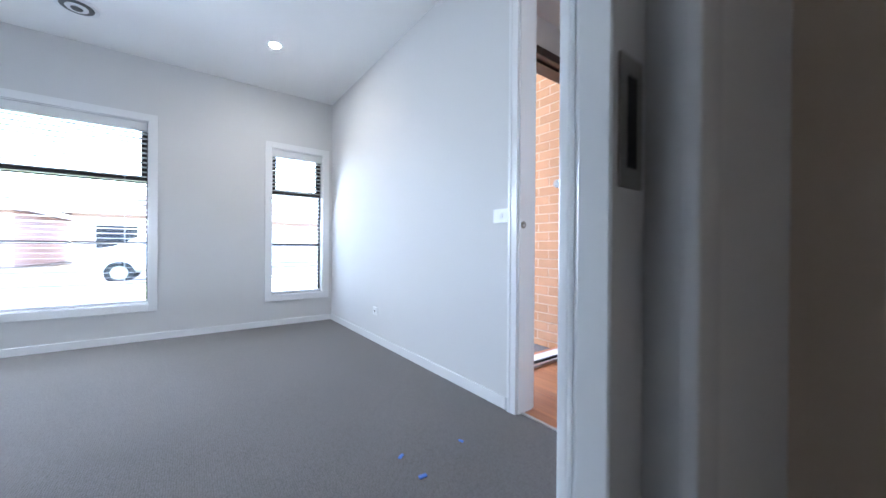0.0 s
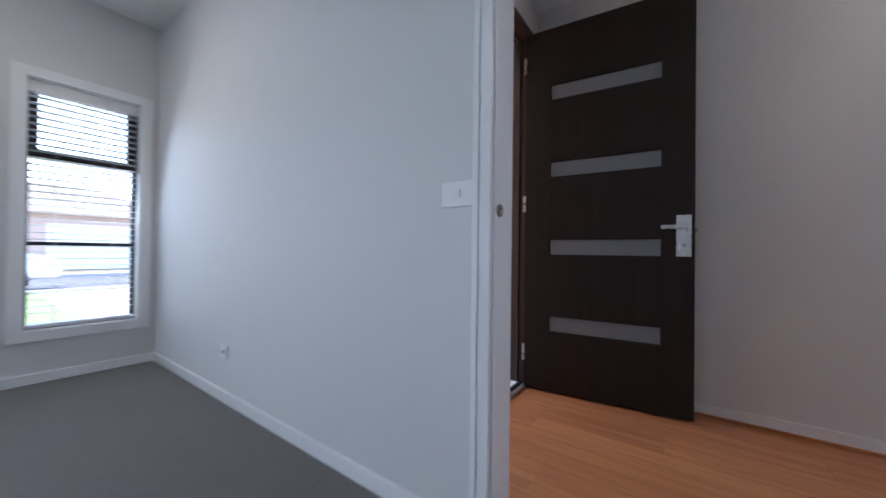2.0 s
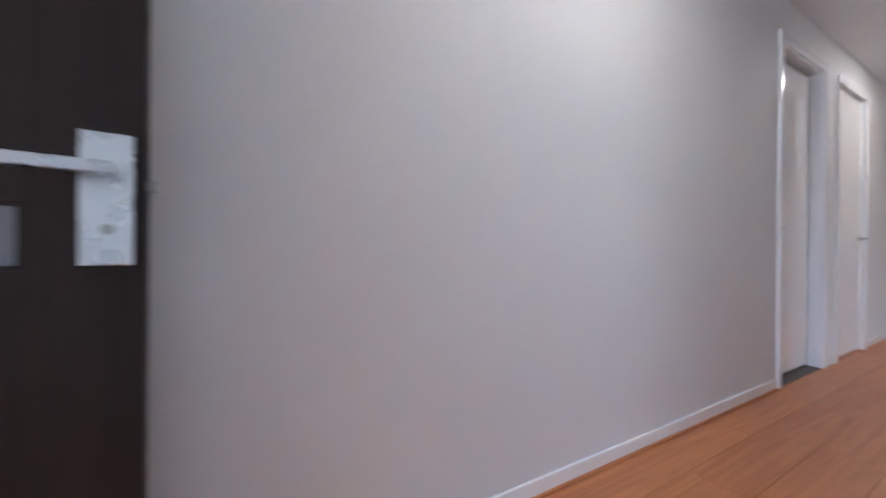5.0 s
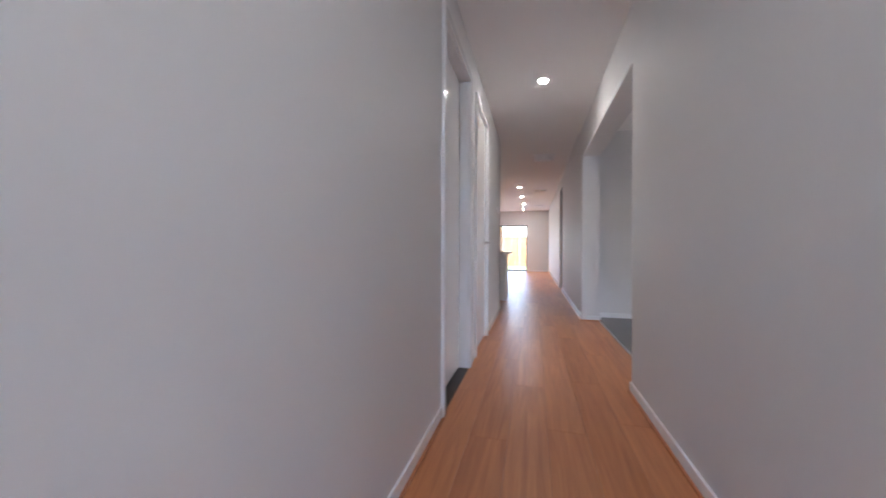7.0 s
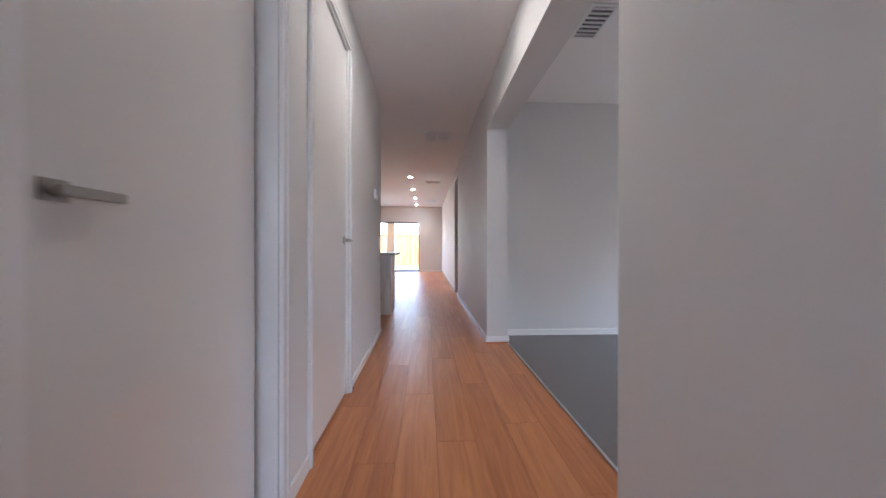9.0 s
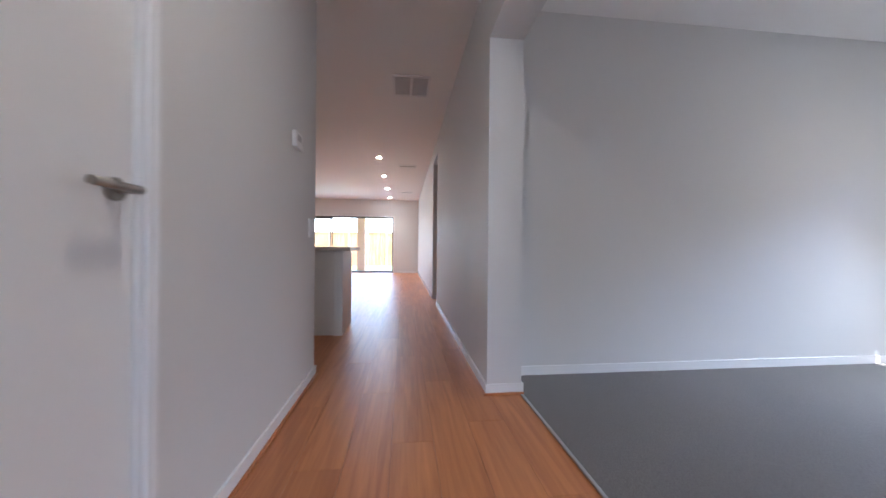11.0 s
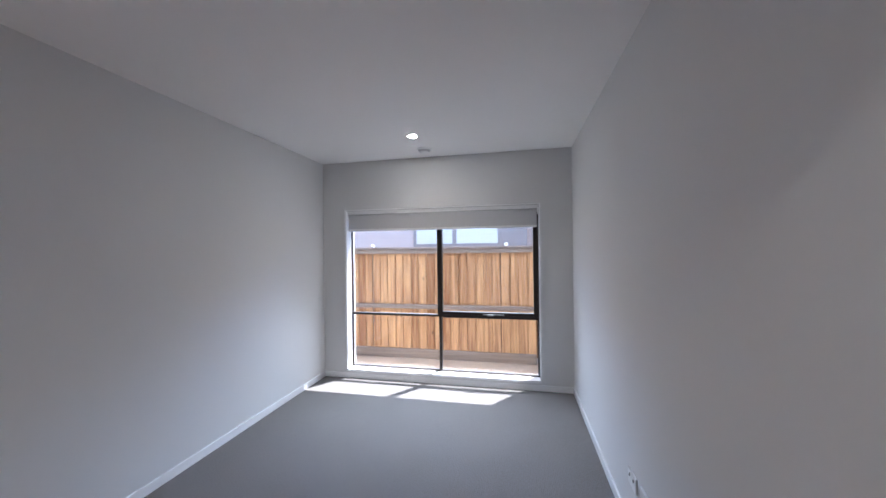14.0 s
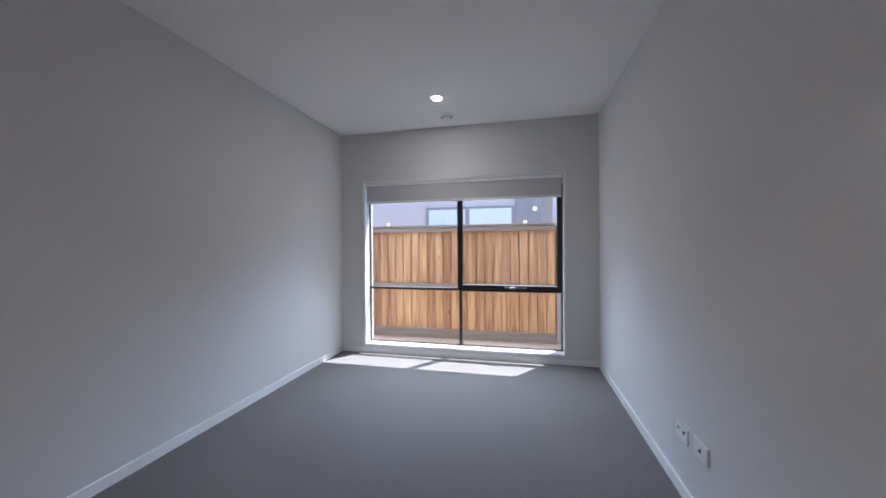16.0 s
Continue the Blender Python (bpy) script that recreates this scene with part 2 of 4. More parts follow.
ASPHALT = material("asphalt", (0.055, 0.055, 0.057), 0.9, vary=0.2, scale=3, fine=200, bump=0.5, depth=0.004)
SOIL = material("garden_ground", (0.19, 0.16, 0.10), 0.95, vary=0.3, scale=0.7, fine=30, bump=0.6, depth=0.02)
GRAVEL = material("side_gravel", (0.40, 0.28, 0.17), 0.95, vary=0.5, scale=25, fine=90, bump=0.9, depth=0.02)
GRASSM = material("lawn_grass", (0.10, 0.155, 0.035), 0.85, vary=0.35, scale=9, fine=70, bump=0.2, per_object=0.3)
LEAFM = material("shrub_leaf", (0.085, 0.12, 0.03), 0.6, vary=0.4, scale=6, fine=50, bump=0.1)
LEAFY = material("yellow_shrub_leaf", (0.26, 0.20, 0.035), 0.6, vary=0.4, scale=6, fine=50, bump=0.1)
BARKM = material("bark", (0.12, 0.08, 0.05), 0.9, vary=0.3, scale=10, fine=60, bump=0.6)
CARWHITE = material("white_car_paint", (0.75, 0.75, 0.76), 0.12, vary=0.01, coat=0.6)
CARRED = material("red_car_paint", (0.42, 0.02, 0.015), 0.15, vary=0.03, coat=0.6)
RUBBER = material("tyre_rubber", (0.02, 0.02, 0.02), 0.8, vary=0.1)
DARKGLASS = material("dark_window_glass", (0.02, 0.025, 0.03), 0.06, vary=0.05, bump=0.0, spec=0.7)
PALEGLASS = material("curtained_window_glass", (0.48, 0.48, 0.40), 0.6, vary=0.08, scale=1.5, bump=0.0, spec=0.1)
STONE = material("stone_benchtop", (0.60, 0.57, 0.53), 0.2, vary=0.1, scale=30, fine=300, bump=0.02)
CABINET = material("white_laminate", (0.74, 0.72, 0.69), 0.3, vary=0.015, scale=3, fine=90, bump=0.02)
BLUE = material("blue_plastic_scrap", (0.08, 0.20, 0.62), 0.35, vary=0.1)
LAMPGLOW = glow("lamp_diffuser_glow", (1.0, 0.90, 0.76), 30.0)
CLEAR = glass_material("window_glass")
HILL = material("far_hill", (0.16, 0.19, 0.12), 0.95, vary=0.25, scale=0.05, fine=0.6, bump=0.0)


# ---------------------------------------------------------------- building helpers
def add_box(bm, x0, x1, y0, y1, z0, z1, bevel=0.0):
    xs, ys, zs = sorted((x0, x1)), sorted((y0, y1)), sorted((z0, z1))
    v = [bm.verts.new((x, y, z)) for x in xs for y in ys for z in zs]
    faces = []
    for f in ((0, 1, 3, 2), (4, 6, 7, 5), (0, 4, 5, 1), (2, 3, 7, 6), (0, 2, 6, 4), (1, 5, 7, 3)):
        faces.append(bm.faces.new([v[i] for i in f]))
    if bevel:
        edges = list({e for f in faces for e in f.edges})
        bmesh.ops.bevel(bm, geom=edges, offset=bevel, segments=2, affect='EDGES', profile=0.6)
    return bm


def box(x0, x1, y0, y1, z0, z1, bevel=0.0):
    return add_box(bmesh.new(), x0, x1, y0, y1, z0, z1, bevel)


def add_rod(bm, a, b, r, seg=16, r2=None, caps=True):
    a, b = Vector(a), Vector(b)
    d = b - a
    m = Matrix.Translation((a + b) / 2) @ d.to_track_quat("Z", "Y").to_matrix().to_4x4()
    bmesh.ops.create_cone(bm, cap_ends=caps, segments=seg, radius1=r, radius2=r if r2 is None else r2, depth=d.length, matrix=m)
    return bm


def rod(a, b, r, seg=16, r2=None):
    return add_rod(bmesh.new(), a, b, r, seg, r2)


def mesh_of(name, bm, mat, smooth=False):
    bmesh.ops.recalc_face_normals(bm, faces=bm.faces[:])
    me = bpy.data.meshes.new(name)
    bm.to_mesh(me)
    bm.free()
    me.materials.append(mat)
    if smooth:
        for p in me.polygons:
            p.use_smooth = len(p.vertices) == 4
    return me


def part(name, bm, mat, parent, label="", smooth=False):
    ob = new(name, mesh_of(name, bm, mat, smooth))
    ob.parent = parent
    return tagged(ob, label) if label else ob


def solo(name, bm, mat, label, category, group="", kind="", smooth=False):
    return tagged(new(name, mesh_of(name, bm, mat, smooth)), label, category, group, kind)


def structure(name, bm, mat, label, category="wall"):
    return solo(name, bm, mat, label, category, kind="structure")


def thing(name, at, label, category, group="", kind=""):
    ob = new(name)
    ob.location = at
    ob.empty_display_size = 0.1
    return tagged(ob, label, category, group, kind)


def wall_x(name, x0, x1, y0, y1, z1, holes=(), mat=None, label="white painted plasterboard wall", z0=0.0):
    """A wall that runs along y, between the faces x0 and x1; holes are (y0, y1, z0, z1)."""
    bm = bmesh.new()
    at = y0
    for a, b, c, d in sorted(holes):
        if a > at:
            add_box(bm, x0, x1, at, a, z0, z1)
        if c > z0:
            add_box(bm, x0, x1, a, b, z0, c)
        if d < z1:
            add_box(bm, x0, x1, a, b, d, z1)
        at = b
    if at < y1:
        add_box(bm, x0, x1, at, y1, z0, z1)
    bmesh.ops.remove_doubles(bm, verts=bm.verts, dist=1e-5)
    return structure(name, bm, mat or PAINT, label)


def wall_y(name, x0, x1, y0, y1, z1, holes=(), mat=None, label="white painted plasterboard wall", z0=0.0):
    """A wall that runs along x, between the faces y0 and y1; holes are (x0, x1, z0, z1)."""
    bm = bmesh.new()
    at = x0
    for a, b, c, d in sorted(holes):
        if a > at:
            add_box(bm, at, a, y0, y1, z0, z1)
        if c > z0:
            add_box(bm, a, b, y0, y1, z0, c)
        if d < z1:
            add_box(bm, a, b, y0, y1, d, z1)
        at = b
    if at < x1:
        add_box(bm, at, x1, y0, y1, z0, z1)
    bmesh.ops.remove_doubles(bm, verts=bm.verts, dist=1e-5)
    return structure(name, bm, mat or PAINT, label)


# ---------------------------------------------------------------- the plan, in metres
CEIL_F = 2.595          # front rooms
CEIL_L = 2.645          # living room
BED_W, BED_N, BED_S = -4.0, 2.935, -0.98       # bedroom
HALL_E, HALL_W = 1.485, 0.352
ENTRY_N = 0.405
RM_W, RM_N, RM_S, RM_E = -3.342, -4.138, -7.03, 0.135
OPEN_N, OPEN_S, OPEN_TOP = -4.33, -6.735, 2.195
HALL_END = -7.16
LIV_S, LIV_E = -17.3, 6.6
PASS_N, PASS_S = -10.04, -10.80       # passage off the living room
DOOR_H = 2.29

# floors
structure("floor_carpet_bedroom", box(BED_W, 0.03, -2.7, BED_N, -0.12, 0.0), CARPET, "grey loop-pile carpet over the bedroom floor", "carpet")
structure("floor_carpet_room", box(RM_W, RM_E, RM_S, RM_N, -0.12, 0.002), CARPET, "grey loop-pile carpet over the sitting room floor", "carpet")

# ceilings
structure("ceiling_front", box(-4.0, 1.6, -1.1, 0.58, CEIL_F, CEIL_F + 0.1), CEIL, "flat white painted plaster ceiling", "ceiling")
structure("ceiling_bedroom", box(-4.0, 0.12, 0.58, 3.15, CEIL_F, CEIL_F + 0.1), CEIL, "flat white painted plaster bedroom ceiling", "ceiling")
structure("ceiling_hall", box(HALL_W - 0.217, 1.6, -7.0, -1.1, CEIL_F, CEIL_F + 0.1), CEIL, "flat white painted plaster hall ceiling", "ceiling")
structure("ceiling_robe", box(-4.0, HALL_W - 0.217, -2.8, -1.1, CEIL_F, CEIL_F + 0.1), CEIL, "flat white painted plaster robe ceiling", "ceiling")
structure("ceiling_room", box(RM_W - 0.2, HALL_W - 0.217, -7.2, -4.0, CEIL_F, CEIL_F + 0.1), CEIL, "flat white painted plaster room ceiling", "ceiling")
structure("ceiling_living", box(0.1, LIV_E + 0.1, LIV_S - 0.2, -7.0, CEIL_L, CEIL_L + 0.1), CEIL, "flat white painted plaster living room ceiling", "ceiling")
structure("ceiling_step", box(HALL_W - 0.3, LIV_E + 0.1, -7.0, -6.9, CEIL_F + 0.1, CEIL_L + 0.1), CEIL, "white plaster ceiling step", "ceiling")
# roof slab with a deep eave to the street, and none at the side
structure("roof", box(-3.59, 7.0, -17.6, 2.2, 2.92, 3.12), ROOF, "dark tiled roof over the house", "roof")
structure("roof_bedroom", box(-4.3, 0.12, 2.2, 4.0, 2.92, 3.12), ROOF, "dark tiled roof over the bedroom front", "roof")
structure("eave_soffit", box(-4.3, 0.12, 3.2, 4.0, 2.5, 2.56), CEIL, "white eave soffit along the street front", "soffit")
structure("eave_fascia", box(-4.3, 0.12, 4.0, 4.03, 2.45, 3.12), ALU, "dark metal fascia and gutter", "fascia")
structure("porch_ceiling", box(0.13, 1.6, 0.6, 2.2, CEIL_F + 0.104, CEIL_F + 0.2), CEIL, "white porch ceiling lining", "ceiling")

# bedroom walls
SWIN = (-0.67, -0.10, 0.335, 1.965)
BWIN = (-3.50, -1.69, 0.335, 2.02)
wall_y("wall_bedroom_street", BED_W - 0.2, 0.0, BED_N, BED_N + 0.22, CEIL_F, (SWIN, BWIN))
wall_x("wall_bedroom_side", BED_W - 0.2, BED_W, -2.8, BED_N, CEIL_F)
wall_x("wall_bedroom_entry", 0.0, 0.12, BED_S, BED_N + 0.22, CEIL_F, ((-0.83, 0.0, 0.0, DOOR_H),))
wall_x("wall_hall_bedroom_side", HALL_W - 0.217, HALL_W, OPEN_N, -0.899, CEIL_F)
wall_y("wall_bedroom_robe", BED_W, HALL_W - 0.217, -1.10, BED_S, CEIL_F, ((-1.82, -1.0, 0.0, DOOR_H),))
wall_y("wall_nook", 0.12, HALL_W - 0.217, BED_S, -0.899, CEIL_F)
wall_x("wall_robe_east", -0.5, -0.4, -2.7, -1.10, CEIL_F, mat=ROBEWARM, label="robe wall with warm light put into its paint colour")
wall_y("wall_robe_south", BED_W, HALL_W - 0.217, -2.8, -2.7, CEIL_F, mat=ROBEWARM, label="robe wall with warm light put into its paint colour")

# entry and hall walls
DOOR1 = (-4.50, -3.70, 0.0, DOOR_H)
DOOR2 = (-5.575, -4.80, 0.0, DOOR_H)
wall_x("wall_hall_east", HALL_E, HALL_E + 0.11, HALL_END, ENTRY_N, CEIL_F, (DOOR1, DOOR2))
wall_y("wall_entry_street", 0.12, HALL_E + 0.11, ENTRY_N, ENTRY_N + 0.14, CEIL_F + 0.1, ((0.32, 1.335, 0.0, 2.36),))
wall_x("wall_behind_doors", 2.4, 2.5, HALL_END, ENTRY_N, CEIL_F, label="plain wall of the closed rooms behind the hall doors")
structure("floor_behind_doors", box(HALL_E + 0.11, 2.4, HALL_END, 0.44, -0.12, -0.005), CARPET, "dark grey carpet behind the hall doors", "carpet")

# the opening to the carpeted room
structure("wall_opening_beam", box(RM_E, HALL_W, OPEN_S, OPEN_N, OPEN_TOP, CEIL_F), PAINT, "white plaster bulkhead over the wide room opening", "bulkhead")
wall_x("wall_opening_nib", RM_E, HALL_W, RM_S - 0.1, OPEN_S, CEIL_L, label="white plaster wall nib beside the room opening")
RWIN = (-6.74, -4.465, 0.09, 2.022)
wall_x("wall_room_window", RM_W - 0.24, RM_W, RM_S - 0.1, RM_N + 0.1, CEIL_F, (RWIN,))
wall_y("wall_room_south", RM_W, RM_E, RM_S - 0.1, RM_S, CEIL_F)
wall_y("wall_room_north", RM_W, RM_E, RM_N, RM_N + 0.1, CEIL_F)

# living room
wall_x("wall_living_west", RM_E, HALL_W, PASS_N, RM_S - 0.1, CEIL_L)
wall_x("wall_living_west_far", RM_E, HALL_W, LIV_S, PASS_S, CEIL_L)
structure("passage_head", box(RM_E, HALL_W, PASS_S, PASS_N, 2.40, CEIL_L), PAINT, "white plaster bulkhead over the passage opening", "bulkhead")
wall_y("wall_passage_north", -2.0, RM_E, PASS_N, PASS_N + 0.1, CEIL_L)
wall_y("wall_passage_south", -2.0, RM_E, PASS_S - 0.1, PASS_S, CEIL_L)
wall_x("wall_passage_end", -2.1, -2.0, PASS_S - 0.1, PASS_N + 0.1, CEIL_L)
structure("ceiling_passage", box(-2.1, RM_E, PASS_S - 0.1, PASS_N + 0.1, CEIL_L, CEIL_L + 0.1), CEIL, "flat white painted plaster passage ceiling", "ceiling")
structure("floor_passage", box(-2.0, RM_E + 0.012, PASS_S, PASS_N, -0.12, -0.001), TIMBER, "orange-brown laminate floor of the passage", "floor")
SLIDE = (1.26, 4.80, 0.02, 2.02)
wall_y("wall_living_garden", 0.0, LIV_E, LIV_S - 0.22, LIV_S, CEIL_L, (SLIDE,))
wall_x("wall_living_east", LIV_E, LIV_E + 0.1, LIV_S, -7.0, CEIL_L)
wall_y("wall_kitchen_back", HALL_E + 0.11, LIV_E, HALL_END, HALL_END + 0.11, CEIL_L)


# skirting boards
def skirting(name, x0, x1, y0, y1, h=0.066):
    structure(name, box(x0, x1, y0, y1, 0.0, h, 0.003), GLOSS, "white gloss-painted timber skirting board", "skirting")


T = 0.012
skirting("baseboard_bed_street", BED_W, 0.0, BED_N - T, BED_N)
skirting("baseboard_bed_entry", -T, 0.0, 0.062, BED_N - T)
skirting("baseboard_bed_side", BED_W, BED_W + T, BED_S, BED_N - T)
skirting("baseboard_hall_east_a", HALL_E - T, HALL_E, DOOR1[1] + 0.06, ENTRY_N)
skirting("baseboard_hall_east_b", HALL_E - T, HALL_E, DOOR2[1] + 0.03, DOOR1[0] - 0.06)
skirting("baseboard_hall_east_c", HALL_E - T, HALL_E, HALL_END - T, DOOR2[0] - 0.03)
skirting("baseboard_hall_end", HALL_E, 2.4, HALL_END - T, HALL_END)
skirting("baseboard_hall_west", HALL_W, HALL_W + T, OPEN_N - T, -0.887)
skirting("baseboard_opening_north", RM_E - T, HALL_W, OPEN_N - T, OPEN_N)
skirting("baseboard_nib_front", RM_E - T, HALL_W, OPEN_S, OPEN_S + T)
skirting("baseboard_nib_room", RM_E - T, RM_E, RM_S + T, OPEN_S)
skirting("baseboard_living_west", HALL_W, HALL_W + T, PASS_N, OPEN_S + T)
skirting("baseboard_living_west_far", HALL_W, HALL_W + T, LIV_S + T, PASS_S)
skirting("baseboard_passage", -2.0, HALL_W, PASS_S, PASS_S + T)
skirting("baseboard_living_garden", HALL_W + T, SLIDE[0] - 0.05, LIV_S, LIV_S + T)
skirting("baseboard_room_south", RM_W, RM_E, RM_S, RM_S + T)
skirting("baseboard_room_north", RM_W, RM_E, RM_N - T, RM_N)
skirting("baseboard_room_window", RM_W, RM_W + T, RM_S + T, RM_N - T)
# timber beading where the boards meet the skirting
for nm, a in (("east_a", (HALL_E - T - 0.012, HALL_E - T, DOOR1[1] + 0.06, ENTRY_N)), ("east_c", (HALL_E - T - 0.012, HALL_E - T, HALL_END - T, DOOR2[0] - 0.06)),
              ("west", (HALL_W + T, HALL_W + T + 0.012, OPEN_N - T, -0.887)), ("nib", (RM_E - T, HALL_W + T + 0.012, OPEN_S + T, OPEN_S + T + 0.012)),
              ("living", (HALL_W + T, HALL_W + T + 0.012, PASS_N, OPEN_S + T)), ("opening", (RM_E, HALL_W + T, OPEN_N - T - 0.012, OPEN_N - T))):
    structure("trim_bead_" + nm, box(*a, 0.0, 0.014, 0.003), TIMBER, "thin timber bead along the skirting", "trim")
structure("trim_carpet_room", box(RM_E - 0.004, RM_E + 0.012, OPEN_S + 0.03, OPEN_N - 0.03, 0.0, 0.008, 0.002), ALUSILVER, "pale metal strip between carpet and boards", "trim")
structure("trim_carpet_bedroom", box(0.024, 0.04, -0.79, -0.02, 0.0, 0.008, 0.002), ALUSILVER, "pale metal strip in the bedroom doorway", "trim")


# ---------------------------------------------------------------- door frames and doors
def frame_x(name, xa, xb, y0, y1, top, sides=("a", "b"), w=0.06, reveal=None):
    """A door lining through a wall that runs along y, with architraves on its faces xa < xb."""
    t = thing(name, ((xa + xb) / 2, (y0 + y1) / 2, 0), "white gloss-painted timber door frame with architraves", "door frame", kind="structure")
    o = -Vector(t.location)

    def p(nm, *a):
        bm = box(*a, 0.003)
        bmesh.ops.translate(bm, verts=bm.verts, vec=o)
        part(nm, bm, GLOSS, t)
    k = 0.018
    p("jamb", xa + 0.001, xb - 0.001, y0, y0 + k, 0, top)
    p("jamb", xa + 0.001, xb - 0.001, y1 - k, y1, 0, top)
    p("head_jamb", xa + 0.001, xb - 0.001, y0 + k, y1 - k, top - k, top)
    for s in sides:
        u, v = (xa - 0.016, xa) if s == "a" else (xb, xb + 0.016)
        p("architrave", u, v, y0 - w + 0.012, y0 + 0.012, 0, top + w)
        p("architrave", u, v, y1 - 0.012, y1 + w - 0.012, 0, top + w)
        p("architrave", u, v, y0 + 0.012, y1 - 0.012, top - 0.012, top + w)
        # the moulding's raised outer bead
        uu, vv = (u - 0.004, u) if s == "a" else (v, v + 0.004)
        p("architrave_bead", uu, vv, y0 - w + 0.014, y0 - w + 0.034, 0, top + w - 0.002)
        p("architrave_bead", uu, vv, y1 + w - 0.034, y1 + w - 0.014, 0, top + w - 0.002)
    return t


bed_frame = frame_x("door_frame_bedroom", 0.0, 0.12, -0.83, 0.0, DOOR_H)
frame_x("door_frame_one", HALL_E, HALL_E + 0.11, DOOR1[0], DOOR1[1], DOOR_H, ("a",), 0.055)
frame_x("door_frame_two", HALL_E, HALL_E + 0.11, DOOR2[0], DOOR2[1], DOOR_H, ("a",), 0.035)
strike = thing("strike_plate", (0.06, -0.018, 1.0), "round satin metal strike on the door jamb", "strike plate")
part("plate", rod((-0.03, 0, 0), (-0.03, -0.004, 0), 0.019, 20), NICKEL, strike)
part("latch_hole", rod((-0.03, -0.003, 0), (-0.03, -0.0055, 0), 0.008, 16), SATIN, strike)


def lever(parent, at, out, along, mat, square=False, rose=0.026, length=0.115):
    """A lever handle: rose or plate, neck and lever; out and along are unit vectors."""
    at, out, along = Vector(at), Vector(out), Vector(along)
    h = part("door_handle", rod(at, at + out * 0.009, rose, 24), mat, parent, "satin metal lever handle")
    part("neck", rod(at + out * 0.009, at + out * 0.048, 0.010, 14), mat, h)
    bm = rod(at + out * 0.05 - along * 0.01, at + out * 0.05 + along * length, 0.0095, 14)
    part("lever", bm, mat, h, smooth=True)
    return h


# bedroom door, standing open into the bedroom
bed_door = thing("door_bedroom", (-0.012, -0.812, 0.012), "white flush timber door, standing open into the bedroom", "door")
part("leaf", box(-0.768, 0, -0.038, 0, 0, 2.255, 0.002), DOORW, bed_door)
lever(bed_door, (-0.708, 0, 1.01), (0, 1, 0), (1, 0, 0), SATIN)
lever(bed_door, (-0.708, -0.038, 1.01), (0, -1, 0), (1, 0, 0), SATIN)
part("latch_plate", box(-0.7705, -0.768, -0.028, -0.010, 0.975, 1.025, 0.0008), SATIN, bed_door, "satin metal latch plate")
part("latch_tongue", box(-0.780, -0.7705, -0.024, -0.014, 0.99, 1.008, 0.002), SATIN, bed_door)
for z in (0.2, 1.1, 2.05):
    part("hinge", rod((0.006, 0.004, z), (0.006, 0.004, z + 0.09), 0.006, 10), SATIN, bed_door, "satin metal butt hinge")

# sliding robe door in its pocket
slide = thing("door_robe_sliding", (-1.07, -1.062, 0.012), "white cavity sliding door pushed back into its pocket", "door")
part("leaf", box(0.0, 0.069, 0.0, 0.035, 0, 2.26, 0.002), DOORW, slide)
part("stile", box(0.001, 0.068, -0.001, 0.0, 0, 2.26), DOORW, slide)
fp = part("flush_pull", box(0.011, 0.055, -0.004, -0.001, 0.925, 1.055, 0.001), NICKEL, slide, "brushed nickel flush pull")
# Flat black slip: the shade of the pull's hollow, as colour.
part("recess", box(0.024, 0.042, -0.0048, -0.004, 0.945, 1.035), HOLESHADE, fp)
robe = thing("door_frame_robe", (-1.0, -1.04, 0), "white gloss-painted frame of the robe opening", "door frame", kind="structure")
part("jamb", box(-0.002, 0.016, -0.06, -0.011, 0, DOOR_H, 0.002), GLOSS, robe)
part("jamb", box(-0.002, 0.016, 0.03, 0.06, 0, DOOR_H, 0.002), GLOSS, robe)
part("architrave", box(-0.012, 0.05, -0.076, -0.0605, 0, DOOR_H + 0.05, 0.003), GLOSS, robe)
part("architrave", box(-0.012, 0.05, 0.0605, 0.076, 0, DOOR_H + 0.05, 0.003), GLOSS, robe)
part("jamb", box(-0.838, -0.82, -0.06, 0.06, 0, DOOR_H, 0.002), GLOSS, robe)
part("architrave", box(-0.87, -0.81, 0.0605, 0.076, 0, DOOR_H + 0.05, 0.003), GLOSS, robe)
part("head_jamb", box(-0.82, -0.002, -0.06, 0.06, DOOR_H - 0.018, DOOR_H, 0.002), GLOSS, robe)
part("architrave", box(-0.81, -0.012, 0.0605, 0.076, DOOR_H - 0.012, DOOR_H + 0.05, 0.003), GLOSS, robe)

# the two hall doors, closed
d1 = thing("door_hall", (HALL_E + 0.068, DOOR1[1] - 0.02, 0.02), "white semi-gloss flush door, closed, with a dark sill", "door", "hall doors")
part("leaf", box(0, 0.038, -0.738, 0, 0, 2.235, 0.002), DOORW, d1)
# Near-black strips put the shade of the leaf's gaps into colour.
part("gap_strip", box(0.012, 0.026, -0.764, -0.738, 0, 2.25), RUBBER, d1, "dark strip for the shade in the gap")
part("gap_strip", box(0.012, 0.026, -0.738, 0, 2.236, 2.25), RUBBER, d1, "dark strip for the shade in the gap")
pull = part("door_handle", box(-0.004, 0, -0.125, -0.08, 1.02, 1.055, 0.001), NICKEL, d1, "small satin metal pull")
part("lever", box(-0.03, -0.012, -0.205, -0.09, 1.028, 1.046, 0.004), NICKEL, pull)
part("neck", rod((-0.02, -0.10, 1.037), (0, -0.10, 1.037), 0.007, 12), NICKEL, pull)
structure("door_sill_hall", box(HALL_E - 0.004, HALL_E + 0.10, DOOR1[0] + 0.018, DOOR1[1] - 0.018, -0.02, 0.004, 0.002), ALU, "dark door sill strip", "sill")
